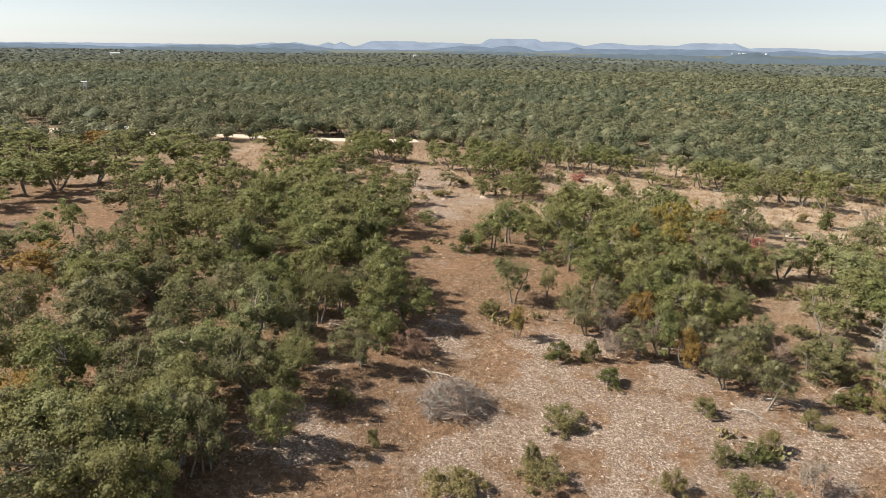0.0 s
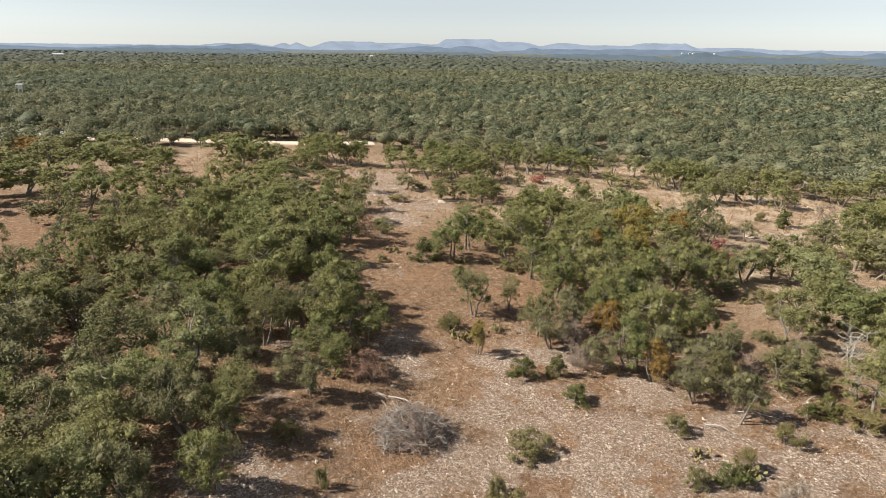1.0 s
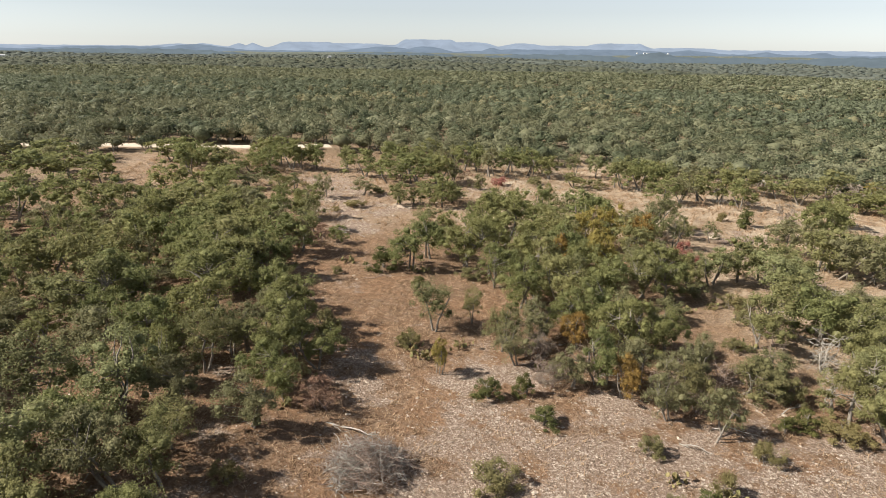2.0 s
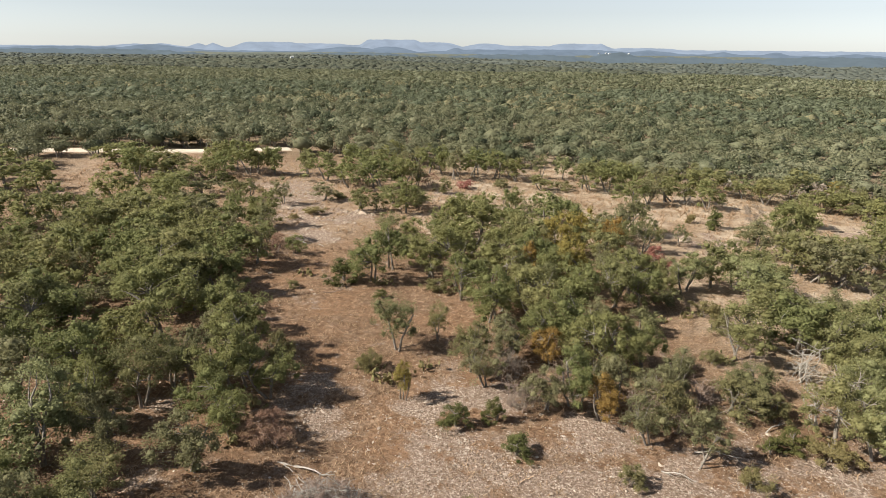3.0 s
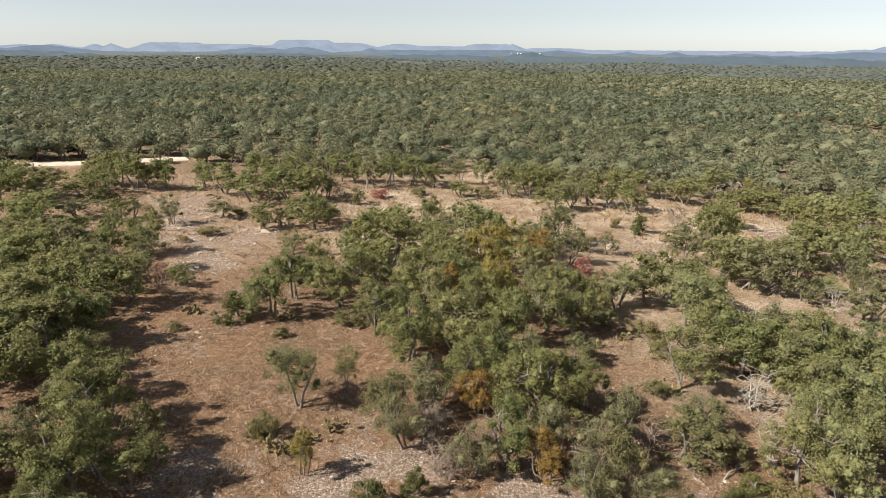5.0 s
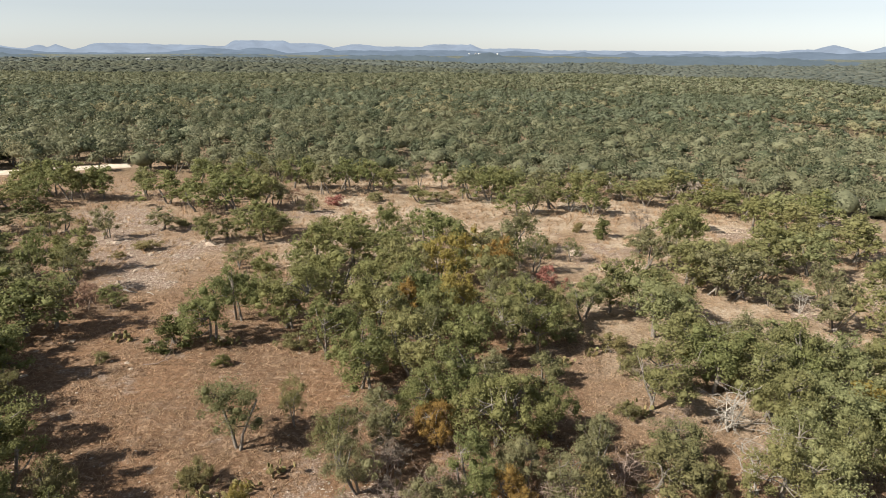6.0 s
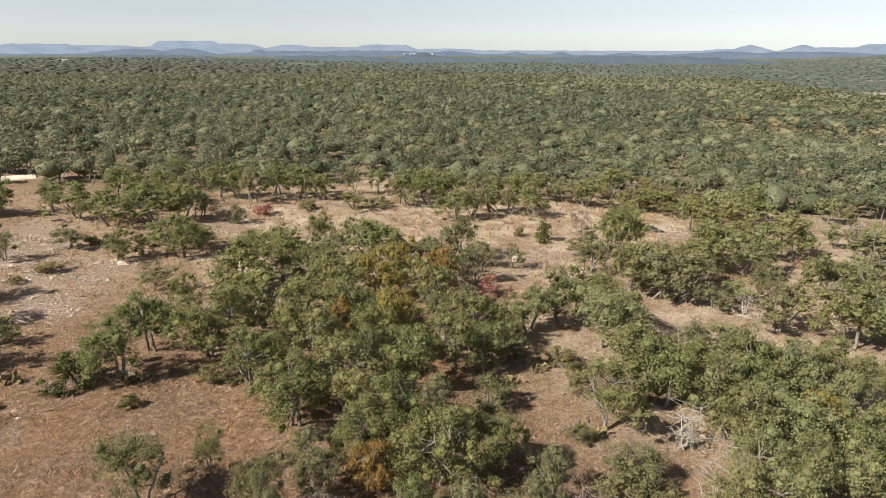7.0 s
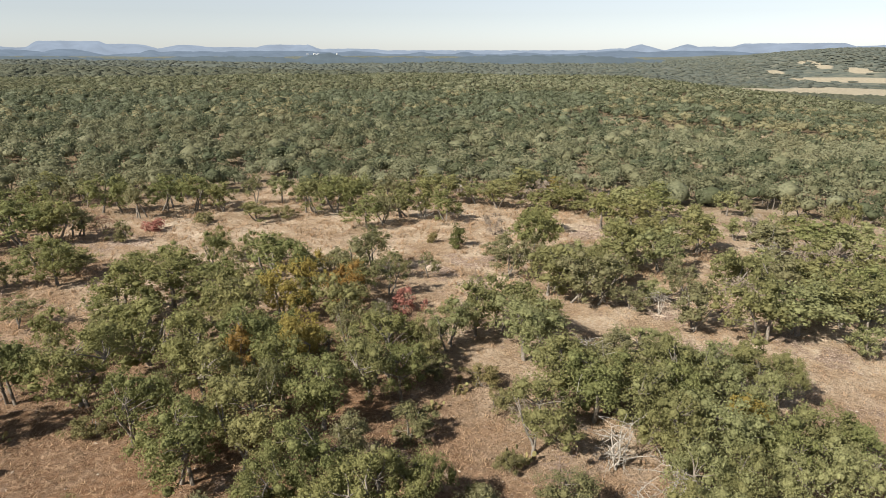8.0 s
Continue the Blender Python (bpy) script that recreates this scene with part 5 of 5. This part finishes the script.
def dead_tree(x, y, height, seed, label, stems=4, droop=0.0, wood=DEADWOOD):
    """A leafless bleached tree: crooked stems that fork twice."""
    rng = np.random.default_rng(seed)
    pieces = []
    slim = min(1.0, height / 2.8) ** 1.5
    for s in range(stems):
        a = rng.uniform(0, 6.28)
        lean = rng.uniform(0.08, 0.45) * height
        line = bend(rng, (rng.normal(0, 0.1), rng.normal(0, 0.1), -0.1), (math.cos(a) * lean, math.sin(a) * lean, height * rng.uniform(0.65, 1.0)), 7, 0.05 * height)
        pieces.append(tube(line, np.linspace(0.062, 0.020, 7) * slim, 6))
        for k in range(8):
            at = line[int(rng.integers(2, 7))]
            way = np.array((rng.normal(0, 0.3), rng.normal(0, 0.3), rng.uniform(-0.15 - droop, 0.28))) * height
            limb = bend(rng, at, at + way, 5, 0.025 * height)
            pieces.append(tube(limb, np.linspace(0.028, 0.011, 5) * slim, 4))
            for m in range(3):
                foot = limb[int(rng.integers(1, 5))]
                pieces.append(tube(bend(rng, foot, foot + rng.normal(0, 0.12, 3) * height, 3, 0.02), np.linspace(0.019, 0.009, 3) * slim, 3))
    thing = new("dead_tree")
    thing.location = (x, y, ground_z(x, y))
    new("trunk", mesh_of("trunk", *joined(pieces), wood, True)).parent = thing
    return tagged(thing, label, "dead tree", "bleached dead trees")


dead_tree(25.1, 48.1, 2.7, 61, "bleached leafless dead tree with drooping tangled branches", 5, 0.25)
dead_tree(23.4, 43.0, 2.8, 62, "bleached leafless dead tree standing in scrub", 3)
dead_tree(37.6, 104.5, 2.8, 63, "pale leafless snag beside open grass", 2)
dead_tree(14.2, 41.6, 1.8, 64, "small grey dead shrub among scrub oaks", 4, 0.0, BRUSH)
dead_tree(11.6, 43.0, 1.9, 65, "small grey dead shrub with fine bare twigs", 5, 0.0, BRUSH)
dead_tree(63.0, 69.0, 3.2, 66, "grey leafless dead tree rising above the oaks", 3)
dead_tree(3.6, 47.0, 1.9, 67, "grey leafless thicket of dead stems", 6, 0.0, BRUSH)
dead_tree(31.0, 57.0, 2.6, 68, "pale leafless snag among live oaks", 2)
for x, y, height, seed, stems in ((4.3, 43.6, 1.7, 70, 6), (5.9, 44.6, 1.9, 71, 5), (12.7, 42.6, 2.0, 72, 6), (14.6, 43.2, 1.7, 73, 5), (16.4, 44.4, 2.0, 74, 6), (21.0, 47.6, 2.0, 75, 5), (8.0, 45.6, 2.2, 77, 5)):
    dead_tree(x, y, height, seed, "grey leafless thicket of dead stems", stems, 0.0, BRUSH)
dead_tree(25.6, 44.8, 2.9, 76, "bleached leafless dead tree standing in scrub", 4)
dead_tree(43.4, 64.2, 2.0, 78, "pale leafless snag with crooked limbs", 3)
dead_tree(60.2, 65.6, 2.6, 79, "pale leafless snag with crooked limbs", 3)
dead_tree(51.0, 56.9, 1.9, 80, "pale leafless snag with crooked limbs", 3)
dead_tree(69.7, 91.5, 2.3, 81, "pale leafless snag with crooked limbs", 3)
dead_tree(28.5, 53.5, 4.4, 69, "pale dead stem standing above the oaks", 1)


# ---------------------------------------------------------------- prickly pear
def pad_mesh():
    """One flat, thick, oval cactus pad, standing on its narrow end."""
    rows = []
    for side, k in ((-1, 0.55), (-1, 1.0), (1, 1.0), (1, 0.55)):
        t = np.arange(9) * 2 * np.pi / 9
        rows.append(np.stack([np.sin(t) * 0.11 * k, np.full(9, side * 0.018 * (1.5 - 0.5 * k)), 0.14 - np.cos(t) * 0.14 * k], -1))
    v = np.concatenate(rows + [np.array(((0, -0.024, 0.14), (0, 0.024, 0.14)))])
    f = []
    for r in range(3):
        f += [(r * 9 + j, r * 9 + (j + 1) % 9, (r + 1) * 9 + (j + 1) % 9, (r + 1) * 9 + j) for j in range(9)]
    me = bpy.data.meshes.new("pad")
    me.from_pydata([tuple(p) for p in v], [], f + [((j + 1) % 9, j, 36) for j in range(9)] + [(27 + j, 27 + (j + 1) % 9, 37) for j in range(9)])
    me.materials.append(CACTUS)
    return me


PAD = pad_mesh()
rng = np.random.default_rng(71)
for x, y in ((-3.7, 45.6), (-4.6, 46.2), (-1.2, 47.6), (-5.2, 47.2), (-11.6, 38.0), (10.7, 34.4), (-13.2, 64.3), (-6.4, 63.0), (-5.4, 62.8), (20.0, 50.6), (20.6, 50.2), (-11.2, 41.6), (18.2, 57.0), (15.4, 46.2), (4.4, 45.2), (-2.6, 46.6), (13.4, 33.2), (20.8, 58.2)):
    clump = new("prickly_pear")
    clump.location = (x, y, ground_z(x, y))
    for k in range(16):
        b = new("pad", PAD)
        b.parent = clump
        up = 0 if k < 7 else rng.uniform(0.18, 0.4)
        s = rng.uniform(0.8, 1.4)
        b.matrix_basis = Matrix.LocRotScale((rng.normal(0, 0.32), rng.normal(0, 0.22), up), Euler((rng.normal(0, 0.35), rng.normal(0, 0.4), rng.uniform(0, 6.28))), (s, s, s))
    tagged(clump, "clump of yellow-green prickly pear pads in dry grass", "cactus", "prickly pears")


# ---------------------------------------------------------------- hunting blind and far buildings
BLIND = plain("weathered pale grey boards", (0.20, 0.18, 0.15), (0.36, 0.33, 0.29), 5.0)
WALLS = plain("white painted walls", (0.66, 0.65, 0.62), (0.82, 0.81, 0.78), 0.8)
ROOFING = plain("grey sheet metal roof", (0.34, 0.35, 0.36), (0.52, 0.52, 0.52), 0.8, 0.5)
# Near-black fill that paints the unlit inside of openings.
DARK = plain("near-black opening shade", (0.02, 0.02, 0.02), (0.04, 0.04, 0.04))


def part(name, bm, material, parent, label=""):
    me = bpy.data.meshes.new(name)
    bm.to_mesh(me)
    bm.free()
    me.materials.append(material)
    ob = new(name, me)
    ob.parent = parent
    return tagged(ob, label)


def block(x0, x1, y0, y1, z0, z1, bevel=0.01):
    bm = bmesh.new()
    bmesh.ops.create_cube(bm, size=1.0)
    bmesh.ops.scale(bm, vec=(x1 - x0, y1 - y0, z1 - z0), verts=bm.verts)
    bmesh.ops.translate(bm, vec=((x0 + x1) / 2, (y0 + y1) / 2, (z0 + z1) / 2), verts=bm.verts)
    bmesh.ops.bevel(bm, geom=bm.edges[:], offset=bevel, segments=1, affect="EDGES")
    return bm


def beam(a, b, thick):
    bm = bmesh.new()
    d = Vector(b) - Vector(a)
    bmesh.ops.create_cone(bm, cap_ends=True, segments=6, radius1=thick, radius2=thick, depth=d.length)
    bmesh.ops.transform(bm, matrix=Matrix.Translation((Vector(a) + Vector(b)) / 2) @ d.to_track_quat("Z", "Y").to_matrix().to_4x4(), verts=bm.verts)
    return bm


def hunting_blind(x, y, turn):
    """A small roofed box on four splayed legs, with a ladder."""
    thing = new("hunting_blind")
    thing.matrix_world = pose(x, y, ground_z(x, y), 0, 0, turn) @ Matrix.Scale(0.62, 4)
    for sx in (-1, 1):
        for sy in (-1, 1):
            part("leg", beam((sx * 1.0, sy * 1.0, -0.1), (sx * 0.6, sy * 0.6, 2.9), 0.06), BLIND, thing)
    part("floor", block(-0.8, 0.8, -0.8, 0.8, 2.85, 2.95), BLIND, thing)
    part("wall", block(-0.75, 0.75, -0.75, 0.75, 2.95, 3.55), BLIND, thing)
    for sx in (-1, 1):
        for sy in (-1, 1):
            part("post", block(sx * 0.7 - 0.05, sx * 0.7 + 0.05, sy * 0.7 - 0.05, sy * 0.7 + 0.05, 3.55, 4.05), BLIND, thing)
    # A solid near-black block stands for the shade behind the window band.
    part("opening", block(-0.62, 0.62, -0.62, 0.62, 3.56, 4.04), DARK, thing, "near-black block painted as shade in the window band")
    part("roof", block(-0.85, 0.85, -0.85, 0.85, 4.05, 4.12), BLIND, thing, "pale metal roof")
    for sx in (-0.22, 0.22):
        part("rail", beam((sx, -1.8, 0), (sx, -0.8, 2.9), 0.03), BLIND, thing)
    for k in range(8):
        t = (k + 0.7) / 8.5
        part("rung", beam((-0.22, -1.8 + t, 2.9 * t), (0.22, -1.8 + t, 2.9 * t), 0.02), BLIND, thing)
    return tagged(thing, "pale wooden hunting blind on splayed legs among oaks", "hunting blind")


hunting_blind(50.5, 118.0, 25)


def far_building(x, y, length, width, height, turn, label, base=None):
    thing = new("barn")
    thing.matrix_world = pose(x, y, ground_z(x, y) if base is None else base, 0, 0, turn)
    part("wall", block(-length / 2, length / 2, -width / 2, width / 2, -1.0, height), WALLS, thing)
    bm = bmesh.new()
    rows = [[bm.verts.new((sx * (length / 2 + 0.5), yy, zz)) for yy, zz in ((-width / 2 - 0.5, height), (0, height + width * 0.22), (width / 2 + 0.5, height))] for sx in (-1, 1)]
    for k in range(2):
        bm.faces.new((rows[0][k], rows[0][k + 1], rows[1][k + 1], rows[1][k]))
    bm.faces.new(rows[0])
    bm.faces.new(rows[1][::-1])
    bm.faces.new((rows[0][0], rows[1][0], rows[1][2], rows[0][2]))
    part("roof", bm, ROOFING, thing, "pale metal roof")
    for k in range(4):
        xx = -length * 0.36 + k * length * 0.24
        # Near-black slabs on the wall stand for the shade inside open bays.
        part("door", block(xx - length * 0.06, xx + length * 0.06, -width / 2 - 0.1, -width / 2, 0, height * 0.75), DARK, thing, "near-black slab painted as the shade of an open bay")
    return tagged(thing, label, "building", "far buildings")


def along(azimuth, far):
    return 5 + far * math.sin(radians(azimuth)), 12 + far * math.cos(radians(azimuth))


for azimuth, far, length, width, height, turn, label in (
    (-38.6, 1290, 15, 8, 7.0, 40, "long white metal barn in far woods"), (-14.0, 1320, 6, 5, 6.4, 20, "small pale house among far trees"),
    (-43.4, 232, 0.9, 0.9, 5.6, 30, "narrow white shed standing above the woods"), (-43.9, 137, 3.0, 2.2, 2.2, 30, "white-walled shed half hidden by oaks"), (-42.3, 137, 2.6, 2.0, 2.2, 30, "white-walled shed half hidden by oaks")):
    far_building(*along(azimuth, far), length, width, height, turn, label)
# Pale houses along the brow of a far rise.
for k, azimuth in enumerate((12.9, 13.5, 13.8, 14.6, 15.4)):
    far_building(*along(azimuth, 2846), 6 + 3 * (k % 3), 6, 2.2 + 0.5 * (k % 2), 12 * k, "pale low house on a far wooded rise", 10.2)
